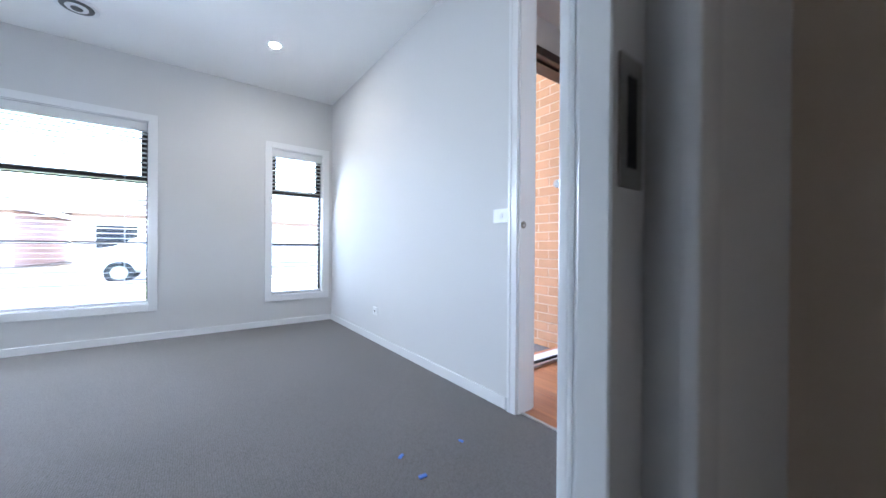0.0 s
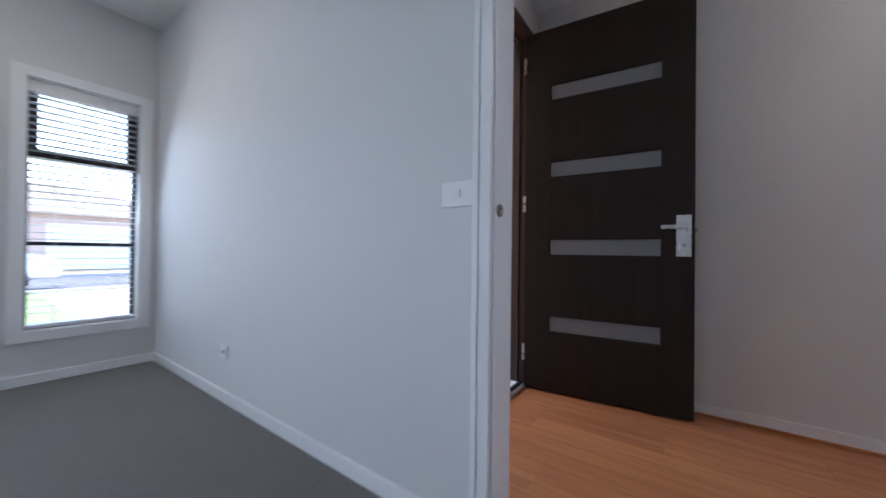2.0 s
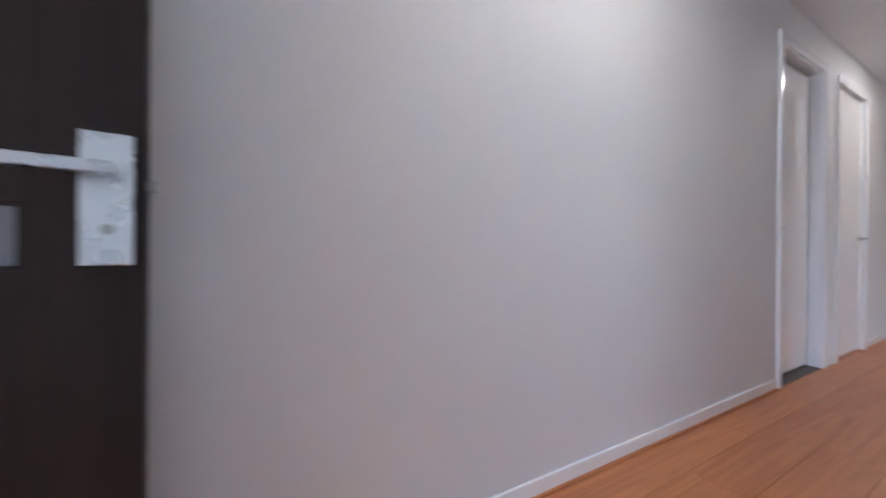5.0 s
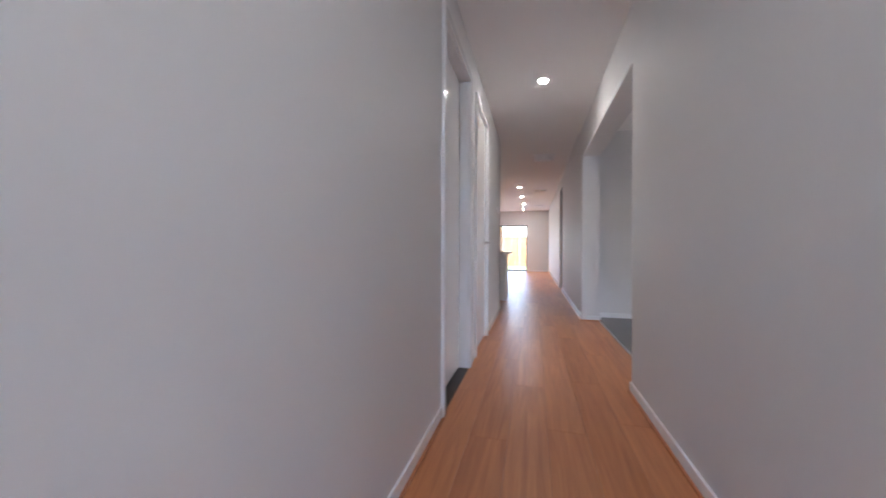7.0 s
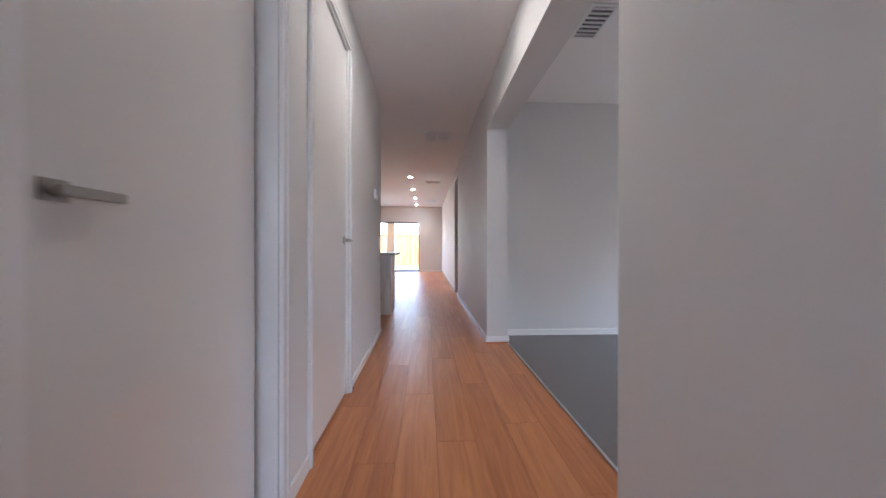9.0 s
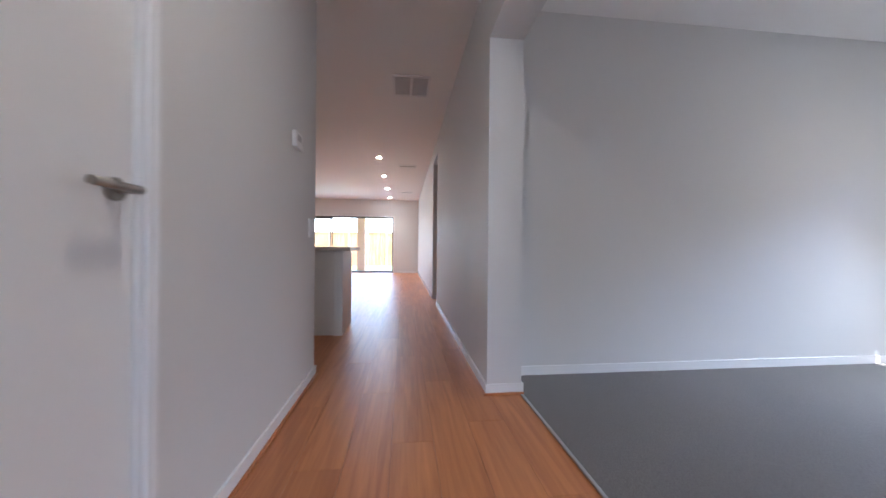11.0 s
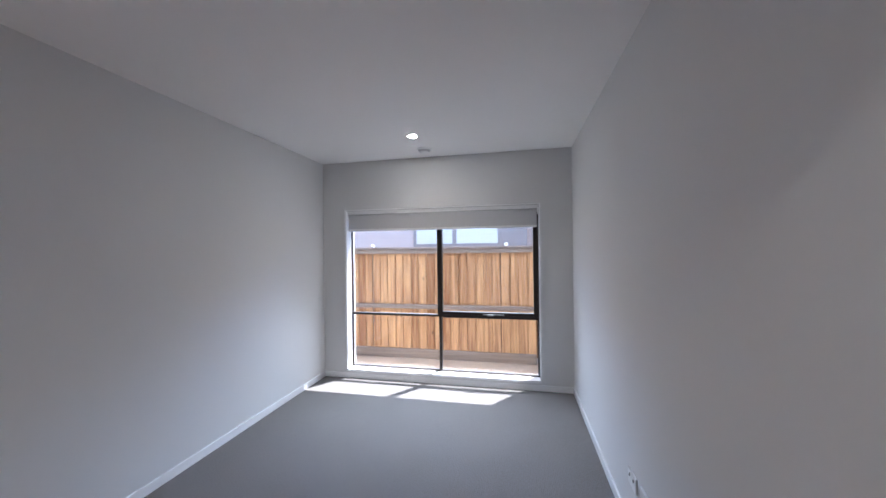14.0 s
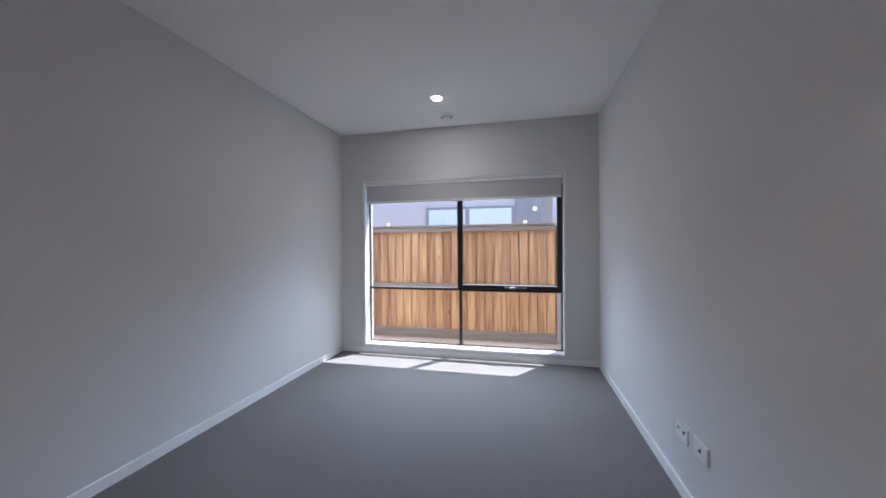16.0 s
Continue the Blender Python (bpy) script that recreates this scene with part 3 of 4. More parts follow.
d2 = thing("door_hall", (HALL_E + 0.016, DOOR2[1] - 0.02, 0.012), "white semi-gloss flush door, closed, with a lever handle", "door", "hall doors")
part("leaf", box(0, 0.038, -0.735, 0, 0, 2.255, 0.002), DOORW, d2)
lever(d2, (0, -0.68, 1.005), (-1, 0, 0), (0, 1, 0), NICKEL)
structure("door_sill_hall_two", box(HALL_E, HALL_E + 0.11, DOOR2[0] + 0.018, DOOR2[1] - 0.018, -0.02, 0.001), TIMBER, "timber board under the closed door", "sill")

# front door, standing open; its frame and threshold
ff = thing("door_frame_front", (0.83, ENTRY_N + 0.07, 0), "dark-stained timber front door frame", "door frame", kind="structure")
part("jamb", box(0.445, 0.505, -0.09, 0.085, 0, 2.36, 0.003), FRAMEWOOD, ff)
part("jamb", box(-0.51, -0.452, -0.09, 0.085, 0, 2.36, 0.003), FRAMEWOOD, ff)
part("head_jamb", box(-0.452, 0.445, -0.09, 0.085, 2.30, 2.36, 0.003), FRAMEWOOD, ff)
part("door_stop", box(0.43, 0.445, -0.03, 0.085, 0, 2.30, 0.002), FRAMEWOOD, ff)
part("door_stop", box(-0.43, 0.43, -0.03, 0.085, 2.285, 2.30, 0.002), FRAMEWOOD, ff)
th = thing("threshold_front", (0.83, ENTRY_N, 0), "aluminium and timber front door threshold", "threshold", kind="structure")
part("sill_tread", box(-0.45, 0.44, 0.035, 0.145, -0.02, 0.022, 0.004), PLASTIC, th, "pale grey painted sill tread")
part("weather_strip", box(-0.45, 0.44, 0.012, 0.034, -0.02, 0.03, 0.003), RUBBER, th, "black rubber seal")
part("inner_bar", box(-0.45, 0.44, -0.022, 0.010, -0.02, 0.02, 0.006), ALUSILVER, th, "rounded silver bar")
part("timber_nose", box(-0.45, 0.44, 0.146, 0.21, -0.05, 0.010, 0.004), TIMBER, th, "orange timber nosing")

HINGE = (1.282, 0.398)
fd = thing("door_front", (HINGE[0], HINGE[1], 0.012), "dark brown timber front door with four frosted glass strips, standing open", "door")
fd.rotation_euler = (0, 0, radians(-84.8 - 90 + 90))
# the leaf lies along its own +x; built from rails and stiles so that the glass strips sit in real openings
LW, LT, LH = 0.90, 0.040, 2.285
STRIPS = [(0.366, 0.474), (0.848, 0.955), (1.337, 1.444), (1.824, 1.931)]
G0, G1 = 0.152, 0.757
bm = bmesh.new()
add_box(bm, 0, G0, -LT, 0, 0, LH)
add_box(bm, G1, LW, -LT, 0, 0, LH)
z = 0.0
for a, b in STRIPS + [(LH, LH)]:
    add_box(bm, G0, G1, -LT, 0, z, a)
    z = b
bmesh.ops.remove_doubles(bm, verts=bm.verts, dist=1e-5)
part("leaf", bm, DARKDOOR, fd)
for a, b in STRIPS:
    g = part("glass_strip", box(G0, G1, -0.026, -0.018, a, b), FROST, fd, "frosted glass strip")
    bmm = bmesh.new()
    for s0, s1 in ((-0.018, -0.008), (-0.036, -0.026)):
        add_box(bmm, G0, G1, s0, s1, a, a + 0.008)
        add_box(bmm, G0, G1, s0, s1, b - 0.008, b)
        add_box(bmm, G0, G0 + 0.008, s0, s1, a + 0.008, b - 0.008)
        add_box(bmm, G1 - 0.008, G1, s0, s1, a + 0.008, b - 0.008)
    part("glazing_bead", bmm, DARKDOOR, g)
# the plate and lever are on the face that looks into the entry
fh = part("door_handle", box(0.818, 0.885, -LT - 0.008, -LT, 0.855, 1.075, 0.002), SATIN, fd, "square satin chrome entrance lockset")
part("neck", rod((0.853, -LT - 0.008, 1.01), (0.853, -LT - 0.05, 1.01), 0.011, 14), SATIN, fh)
part("lever", box(0.748, 0.866, -LT - 0.06, -LT - 0.042, 1.0, 1.02, 0.003), SATIN, fh)
part("lock_cylinder", rod((0.853, -LT - 0.008, 0.915), (0.853, -LT - 0.014, 0.915), 0.009, 14), NICKEL, fh)
part("latch_tongue", box(0.90, 0.912, -0.027, -0.013, 0.985, 1.005, 0.002), NICKEL, fd)
for zz in (0.17, 1.13, 2.03):
    part("hinge", box(-0.013, 0.004, -LT - 0.004, -LT + 0.006, zz, zz + 0.105, 0.002), SATIN, fd, "silver butt hinge")


# ---------------------------------------------------------------- windows
def bar(t, nm, a, mat, o, lab="", bevel=0.002):
    bm = box(*a, bevel)
    bmesh.ops.translate(bm, verts=bm.verts, vec=o)
    return part(nm, bm, mat, t, lab)


def front_window(name, win):
    """A dark aluminium window of three lights in the street wall, with white lining, and a venetian blind."""
    x0, x1, z0, z1 = win
    t = thing(name, ((x0 + x1) / 2, BED_N, z0), "bronze aluminium window with white timber architrave", "window", kind="structure")
    o = -Vector(t.location)
    w = 0.062
    for a in ((x0 - w, x0 + 0.004, BED_N - 0.016, BED_N, z0 - w, z1 + w), (x1 - 0.004, x1 + w, BED_N - 0.016, BED_N, z0 - w, z1 + w),
              (x0 + 0.004, x1 - 0.004, BED_N - 0.016, BED_N, z1 - 0.004, z1 + w), (x0 + 0.004, x1 - 0.004, BED_N - 0.016, BED_N, z0 - w, z0 + 0.004)):
        bar(t, "architrave", a, GLOSS, o)
    for a in ((x0, x0 + 0.012, BED_N, BED_N + 0.10, z0, z1), (x1 - 0.012, x1, BED_N, BED_N + 0.10, z0, z1),
              (x0 + 0.012, x1 - 0.012, BED_N, BED_N + 0.10, z1 - 0.012, z1), (x0 + 0.012, x1 - 0.012, BED_N, BED_N + 0.10, z0, z0 + 0.012)):
        bar(t, "lining", a, GLOSS, o)
    ya, yb = BED_N + 0.10, BED_N + 0.15
    f = 0.03
    zs = (z0, 0.90, 1.485, z1)
    for a in ((x0, x0 + f, ya, yb, z0, z1), (x1 - f, x1, ya, yb, z0, z1), (x0 + f, x1 - f, ya, yb, z1 - f, z1), (x0 + f, x1 - f, ya, yb, z0, z0 + f)):
        bar(t, "window_frame", a, ALU, o)
    bar(t, "transom", (x0 + f, x1 - f, ya, yb, 0.885, 0.912), ALU, o)
    bar(t, "transom", (x0 + f, x1 - f, ya, yb, 1.462, 1.492), ALU, o)
    # the top light is a winding sash with its own frame
    s0, s1 = 1.492, z1 - f
    for a in ((x0 + f, x0 + f + 0.035, ya - 0.008, yb - 0.01, s0, s1), (x1 - f - 0.035, x1 - f, ya - 0.008, yb - 0.01, s0, s1),
              (x0 + f + 0.035, x1 - f - 0.035, ya - 0.008, yb - 0.01, s0, s0 + 0.032), (x0 + f + 0.035, x1 - f - 0.035, ya - 0.008, yb - 0.01, s1 - 0.032, s1)):
        bar(t, "sash_frame", a, ALU, o)
    bar(t, "winder", ((x0 + x1) / 2 - 0.03, (x0 + x1) / 2 + 0.03, ya - 0.03, ya - 0.008, s0 + 0.004, s0 + 0.026), ALU, o, "dark window winder", 0.004)
    for a, b in ((zs[0] + f, 0.885), (0.912, 1.462), (s0 + 0.032, s1 - 0.032)):
        pane = bar(t, "pane", (x0 + f, x1 - f, ya + 0.024, ya + 0.028, a, b), CLEAR, o, bevel=0)
        pane.visible_shadow = False
    # venetian blind, lowered with its slats level
    bl = thing("venetian_blind", ((x0 + x1) / 2, BED_N + 0.045, z1 - 0.012), "white venetian blind lowered with open slats", "blind", "bedroom blinds")
    hw = (x1 - x0) / 2 - 0.022
    part("headrail", box(-hw - 0.006, hw + 0.006, -0.03, 0.03, -0.075, 0, 0.002), SLATM, bl)
    h = z1 - z0 - 0.024
    n = int((h - 0.12) / 0.044)
    slat = mesh_of("slat", box(-hw, hw, -0.024, 0.024, -0.0013, 0.0013), SLATM)
    for i in range(n):
        s = new("slat", slat)
        s.parent = bl
        s.location = (0, 0, -0.10 - i * 0.044)
        s.rotation_euler = (radians(-3 + random.uniform(-0.6, 0.6)), 0, 0)
    part("bottom_rail", box(-hw, hw, -0.025, 0.025, -h + 0.006, -h + 0.026, 0.003), SLATM, bl)
    for x in ((-hw + 0.12, hw - 0.12) if hw < 0.5 else (-hw + 0.15, 0, hw - 0.15)):
        for y in (-0.026, 0.026):
            part("ladder_cord", rod((x, y, -0.075), (x, y, -h + 0.02), 0.0011, 6), SLATM, bl)
    return t


front_window("window_small", SWIN)
front_window("window_large", BWIN)

# side window of the carpeted room
y0, y1, z0, z1 = RWIN
rw = thing("window_room", (RM_W, (y0 + y1) / 2, z0), "bronze aluminium four-light window in a white lined opening", "window", kind="structure")
o = -Vector(rw.location)
d = 0.12                      # lining depth
for a in ((RM_W - d, RM_W + 0.004, y0, y0 + 0.016, z0, z1), (RM_W - d, RM_W + 0.004, y1 - 0.016, y1, z0, z1),
          (RM_W - d, RM_W + 0.004, y0 + 0.016, y1 - 0.016, z1 - 0.016, z1), (RM_W - d, RM_W + 0.006, y0 + 0.016, y1 - 0.016, z0, z0 + 0.016)):
    bar(rw, "lining", a, GLOSS, o)
for a in ((RM_W, RM_W + 0.012, y0 - 0.03, y0, z0 - 0.02, z1 + 0.03), (RM_W, RM_W + 0.012, y1, y1 + 0.03, z0 - 0.02, z1 + 0.03), (RM_W, RM_W + 0.012, y0, y1, z1, z1 + 0.03), (RM_W, RM_W + 0.012, y0, y1, z0 - 0.024, z0)):
    bar(rw, "architrave", a, PAINT, o)
xa, xb = RM_W - d - 0.05, RM_W - d
YM = -5.60
for a in ((xa, xb, y0, y0 + 0.022, z0, z1), (xa, xb, y1 - 0.03, y1, z0, z1), (xa, xb, y0 + 0.022, y1 - 0.03, z0, z0 + 0.024), (xa, xb, y0 + 0.022, y1 - 0.03, z1 - 0.03, z1)):
    bar(rw, "window_frame", a, ALU, o)
bar(rw, "mullion", (xa, xb, YM - 0.016, YM + 0.016, z0 + 0.024, z1 - 0.03), ALU, o)
bar(rw, "transom", (xa, xb, y0 + 0.022, YM - 0.016, 0.742, 0.768), ALU, o)
bar(rw, "transom", (xa, xb, YM + 0.016, y1 - 0.03, 0.735, 0.768), ALU, o)
for a in ((xa + 0.01, xb + 0.012, YM - 0.03, YM + 0.03, 0.77, z1 - 0.03), (xa + 0.01, xb + 0.012, y1 - 0.072, y1 - 0.03, 0.77, z1 - 0.03),
          (xa + 0.01, xb + 0.012, YM + 0.03, y1 - 0.072, 0.77, 0.808), (xa + 0.01, xb + 0.012, YM + 0.03, y1 - 0.072, z1 - 0.07, z1 - 0.03)):
    bar(rw, "sash_frame", a, ALU, o)
wd = bar(rw, "winder", (xb + 0.012, xb + 0.04, -5.05, -4.98, 0.772, 0.792), ALUSILVER, o, "silver chain winder", 0.004)
bar(rw, "winder_arm", (xb + 0.03, xb + 0.038, -5.10, -4.86, 0.784, 0.79), ALUSILVER, o, "silver winder arm", 0.001)
for a in ((y0 + 0.022, YM - 0.016, z0 + 0.024, 0.742), (YM + 0.016, y1 - 0.03, z0 + 0.024, 0.735), (y0 + 0.022, YM - 0.016, 0.768, z1 - 0.03), (YM + 0.03, y1 - 0.072, 0.808, z1 - 0.07)):
    pane = bar(rw, "pane", (xa + 0.024, xa + 0.028, *a), CLEAR, o, bevel=0)
    pane.visible_shadow = False
rb = thing("roller_blind", (RM_W - 0.055, YM, z1 - 0.02), "grey roller blind rolled almost fully up in the window", "blind")
part("roll", rod((0, y0 - YM + 0.03, -0.042), (0, y1 - YM - 0.03, -0.042), 0.036, 20), BLINDCLOTH, rb, smooth=True)
part("cloth", box(0.034, 0.0355, y0 - YM + 0.035, y1 - YM - 0.035, -0.215, -0.042), BLINDCLOTH, rb)
part("head_fascia", box(0.037, 0.042, y0 - YM + 0.02, y1 - YM - 0.02, -0.036, 0.002, 0.001), PLASTIC, rb, "white fascia over the roll")
part("bottom_rail", box(0.028, 0.042, y0 - YM + 0.035, y1 - YM - 0.035, -0.24, -0.215, 0.004), PLASTIC, rb)
for yy in (y0 + 0.016, y1 - 0.026):
    part("bracket", box(-0.04, 0.03, yy - YM, yy - YM + 0.008, -0.09, 0.004, 0.002), PLASTIC, rb)

# sliding doors to the garden
x0, x1, z0, z1 = SLIDE
sd = thing("door_sliding_garden", ((x0 + x1) / 2, LIV_S, 0), "bronze aluminium glazed sliding doors, pushed open to the back garden", "sliding door", kind="structure")
o = -Vector(sd.location)
ya, yb = LIV_S - 0.14, LIV_S - 0.03
for a in ((x0, x0 + 0.04, ya, yb, z0, z1), (x1 - 0.04, x1, ya, yb, z0, z1), (x0 + 0.04, x1 - 0.04, ya, yb, z1 - 0.045, z1), (x0 + 0.04, x1 - 0.04, ya, yb, z0, z0 + 0.04)):
    bar(sd, "door_frame", a, ALU, o)
for i, (a, b) in enumerate(((3.40, 4.66), (3.46, x1 - 0.04))):
    yy = ya + 0.02 + 0.04 * (i % 2)
    pn = bar(sd, "door_panel", (a, a + 0.035, yy, yy + 0.03, z0 + 0.04, z1 - 0.045), ALU, o)
    bar(pn, "stile", (b - 0.035, b, yy, yy + 0.03, z0 + 0.04, z1 - 0.045), ALU, o)
    bar(pn, "rail", (a + 0.035, b - 0.035, yy, yy + 0.03, z0 + 0.04, z0 + 0.09), ALU, o)
    bar(pn, "rail", (a + 0.035, b - 0.035, yy, yy + 0.03, z1 - 0.09, z1 - 0.045), ALU, o)
    g = bar(pn, "pane", (a + 0.035, b - 0.035, yy + 0.012, yy + 0.016, z0 + 0.09, z1 - 0.09), CLEAR, o, bevel=0)
    g.visible_shadow = False
for a in ((x0 - 0.05, x0, LIV_S, LIV_S + 0.016, 0, z1 + 0.05), (x1, x1 + 0.05, LIV_S, LIV_S + 0.016, 0, z1 + 0.05), (x0, x1, LIV_S, LIV_S + 0.016, z1, z1 + 0.05)):
    bar(sd, "architrave", a, GLOSS, o)
# vertical blind drawn to the kitchen end
vb = thing("vertical_blind", (4.5, LIV_S + 0.06, z1), "dark vertical blind stacked at the end of the sliding doors", "blind")
part("track", box(-3.2, 0.28, -0.03, 0.03, -0.04, 0.0, 0.003), ALU, vb)
for i in range(4):
    part("vane", box(0.16 - i * 0.06, 0.25 - i * 0.06, -0.003 + 0.008 * (i % 2), 0.0 + 0.008 * (i % 2), -z1 + 0.03, -0.04), ALU, vb)


# ---------------------------------------------------------------- lamps, vents, plates
def downlight(x, y, z, power, group, spread=150):
    t = thing("downlight", (x, y, z), "round white recessed downlight, switched on", "downlight", group)
    bm = bmesh.new()
    add_rod(bm, (0, 0, -0.006), (0, 0, 0), 0.052, 28, 0.054)
    part("trim_ring", bm, PLASTIC, t)
    part("diffuser", rod((0, 0, -0.0085), (0, 0, -0.006), 0.038, 24), LAMPGLOW, t, "glowing diffuser")
    lt = new("downlight_lamp", bpy.data.lights.new("downlight_lamp", 'SPOT'))
    lt.data.energy, lt.data.color, lt.data.spot_size, lt.data.spot_blend, lt.data.shadow_soft_size = power, (1.0, 0.80, 0.58), radians(spread), 0.8, 0.04
    lt.location = (0, 0, -0.02)
    lt.parent = t
    return t


HALLW = 2.8
downlight(0.937, -1.75, CEIL_F, HALLW * 0.12, "hall downlights")
downlight(0.90, -5.29, CEIL_F, HALLW * 0.25, "hall downlights")
for y in (-11.39, -13.13, -14.83, -16.58):
    downlight(1.36, y, CEIL_L, HALLW * 0.85, "living downlights", 125)
for y in (-14.77, -16.45):
    downlight(4.9, y, CEIL_L, HALLW * 0.85, "living downlights", 125)
downlight(-0.809, 1.985, CEIL_F, 1.0, "bedroom downlights")
downlight(-2.59, -5.652, CEIL_F, 1.0, "room downlights")


def grille(name, x0, x1, y0, y1, z, label, mat=PLASTIC, bars=9, across=True):
    t = thing(name, ((x0 + x1) / 2, (y0 + y1) / 2, z), label, "air vent")
    w, h = (x1 - x0) / 2, (y1 - y0) / 2
    # Dark sheet on the ceiling gives the shade of an open duct.
    part("duct_shade", box(-w + 0.01, w - 0.01, -h + 0.01, h - 0.01, -0.003, 0), GREYPL, t)
    bm = bmesh.new()
    for a in ((-w, w, -h, -h + 0.025), (-w, w, h - 0.025, h), (-w, -w + 0.025, -h + 0.025, h - 0.025), (w - 0.025, w, -h + 0.025, h - 0.025), (-0.012, 0.012, -h + 0.025, h - 0.025)):
        add_box(bm, *a, -0.012, 0)
    part("frame", bm, mat, t)
    for i in range(bars):
        y = -h + 0.025 + (i + 0.5) * (2 * h - 0.05) / bars
        bm = bmesh.new()
        for a, b in ((-w + 0.025, -0.012), (0.012, w - 0.025)):
            add_box(bm, a, b, y - 0.35 * (h / bars), y + 0.30 * (h / bars), -0.010, -0.005)
        part("slat", bm, mat, t)
    return t


grille("return_air_vent", 0.605, 1.0, -8.63, -8.16, CEIL_L, "white square return air grille in the ceiling", bars=14)
grille("ceiling_vent", 0.61, 0.99, -12.15, -11.90, CEIL_L, "white slotted ceiling air vent with dark gaps", bars=2)
grille("ceiling_vent", 0.61, 0.99, -15.58, -15.33, CEIL_L, "white slotted ceiling air vent with dark gaps", bars=2)
grille("ceiling_vent", -0.33, 0.05, -5.86, -5.48, CEIL_F, "white square slatted ceiling vent by the room opening", bars=7)


def round_vent(x, y, z):
    t = thing("ceiling_diffuser", (x, y, z), "round white ceiling air diffuser with stepped rings", "air vent")
    for i, r in enumerate((0.125, 0.095, 0.065, 0.035)):
        part("ring", rod((0, 0, -0.010 - 0.006 * i), (0, 0, -0.006 * i), r - 0.006, 32, r), PLASTIC if i % 2 == 0 else GREYPL, t)
    return t


round_vent(-2.046, 2.326, CEIL_F)
for x, y, z, nm in ((-3.034, -5.659, CEIL_F, "a"), (2.99, -10.79, CEIL_L, "b")):
    t = thing("smoke_alarm", (x, y, z), "round white smoke alarm on the ceiling", "smoke alarm", "smoke alarms")
    part("base", rod((0, 0, -0.012), (0, 0, 0), 0.078, 32), PLASTIC, t)
    part("grille", rod((0, 0, -0.034), (0, 0, -0.012), 0.05, 32, 0.064), BLINDCLOTH, t)
    part("cap", rod((0, 0, -0.044), (0, 0, -0.034), 0.040, 32, 0.052), PLASTIC, t)


def plate(name, at, normal, w, h, label, category, keys):
    """A wall plate; normal is 'x+', 'x-', 'y+' or 'y-'; keys are (u, v, half width, half height, material)."""
    t = thing(name, at, label, category)
    t.rotation_euler = (0, 0, {"x+": 0, "y+": math.pi / 2, "x-": math.pi, "y-": -math.pi / 2}[normal])
    part("cover", box(0, 0.009, -w / 2, w / 2, -h / 2, h / 2, 0.0025), PLASTIC, t)
    for u, v, a, b, mat in keys:
        part("key", box(0.009, 0.0125, u - a, u + a, v - b, v + b, 0.001), mat, t)
    return t


plate("light_switch", (0, 0.105, 1.055), "x-", 0.118, 0.078, "white single light switch plate on the wall", "light switch", ((0, 0, 0.011, 0.013, PLASTIC), (0, 0, 0.006, 0.008, PLASTIC)))
plate("power_outlet", (0, 1.70, 0.287), "x-", 0.085, 0.075, "small white wall outlet above the skirting", "power outlet", ((0, 0, 0.008, 0.008, GREYPL),))
plate("power_outlet", (-1.476, RM_N, 0.318), "y-", 0.118, 0.078, "white double power outlet on the wall", "power outlet", ((-0.03, 0.012, 0.004, 0.007, HOLESHADE), (0.03, 0.012, 0.004, 0.007, HOLESHADE)))
plate("antenna_outlet", (-1.293, RM_N, 0.331), "y-", 0.118, 0.078, "white antenna outlet plate on the wall", "wall outlet", ((0, 0, 0.007, 0.007, HOLESHADE),))
plate("light_switch", (HALL_E, -7.03, 1.02), "x-", 0.08, 0.118, "white light switch plate at the hall's end", "light switch", ((0, 0.01, 0.008, 0.012, PLASTIC),))
tm = thing("thermostat", (HALL_E, -6.71, 1.50), "white heating controller on the hall wall", "thermostat")
part("body", box(-0.022, 0, -0.06, 0.06, -0.045, 0.045, 0.004), PLASTIC, tm)
part("screen", box(-0.0235, -0.022, -0.035, 0.035, -0.005, 0.03), BLINDCLOTH, tm, "small grey display")
part("flap", box(-0.028, -0.0221, -0.055, 0.055, -0.043, -0.02, 0.002), PLASTIC, tm)
plate("light_switch", (HALL_W, -9.75, 1.02), "x+", 0.08, 0.118, "white light switch plate on the living wall", "light switch", ((0, 0.01, 0.008, 0.012, PLASTIC),))

# scraps left on the bedroom carpet
for i, (x, y, w) in enumerate(((-0.676, 0.023, 0.014), (-0.399, -0.034, 0.012), (-0.67, -0.135, 0.016))):
    bm = box(-w, w, -w * 0.5, w * 0.5, 0.0, 0.006, 0.002)
    s = solo("plastic_scrap", bm, BLUE, "small blue plastic scrap lying on the carpet", "scrap", "scraps on the carpet")
    s.location, s.rotation_euler = (x, y, 0.001), (0, 0, 0.5 + i * 1.3)

# ---------------------------------------------------------------- kitchen island
isl = thing("kitchen_island", (1.48, -8.25, 0), "white kitchen island bench with recessed kickboard", "kitchen island")
part("front_panel", box(0.09, 2.6, -0.016, 0, 0.13, 0.86, 0.002), CABINET, isl)
part("corner_post", box(0, 0.088, -0.11, 0.004, 0, 0.86, 0.003), CABINET, isl)
part("end_panel", box(0.004, 0.02, -0.62, -0.111, 0.0, 0.86, 0.002), CABINET, isl)
part("body", box(0.021, 2.58, -0.60, -0.017, 0.13, 0.858), CABINET, isl)
part("kickboard", box(0.089, 2.58, -0.56, -0.03, 0, 0.13), CABINET, isl, "white kickboard")
solo("benchtop", box(1.40, 4.1, -8.94, -8.20, 0.862, 0.902, 0.004), STONE, "pale stone benchtop on the island", "benchtop")
part("shadow_strip", box(0.0895, 2.58, -0.03, -0.004, 0.835, 0.859), GREYPL, isl)


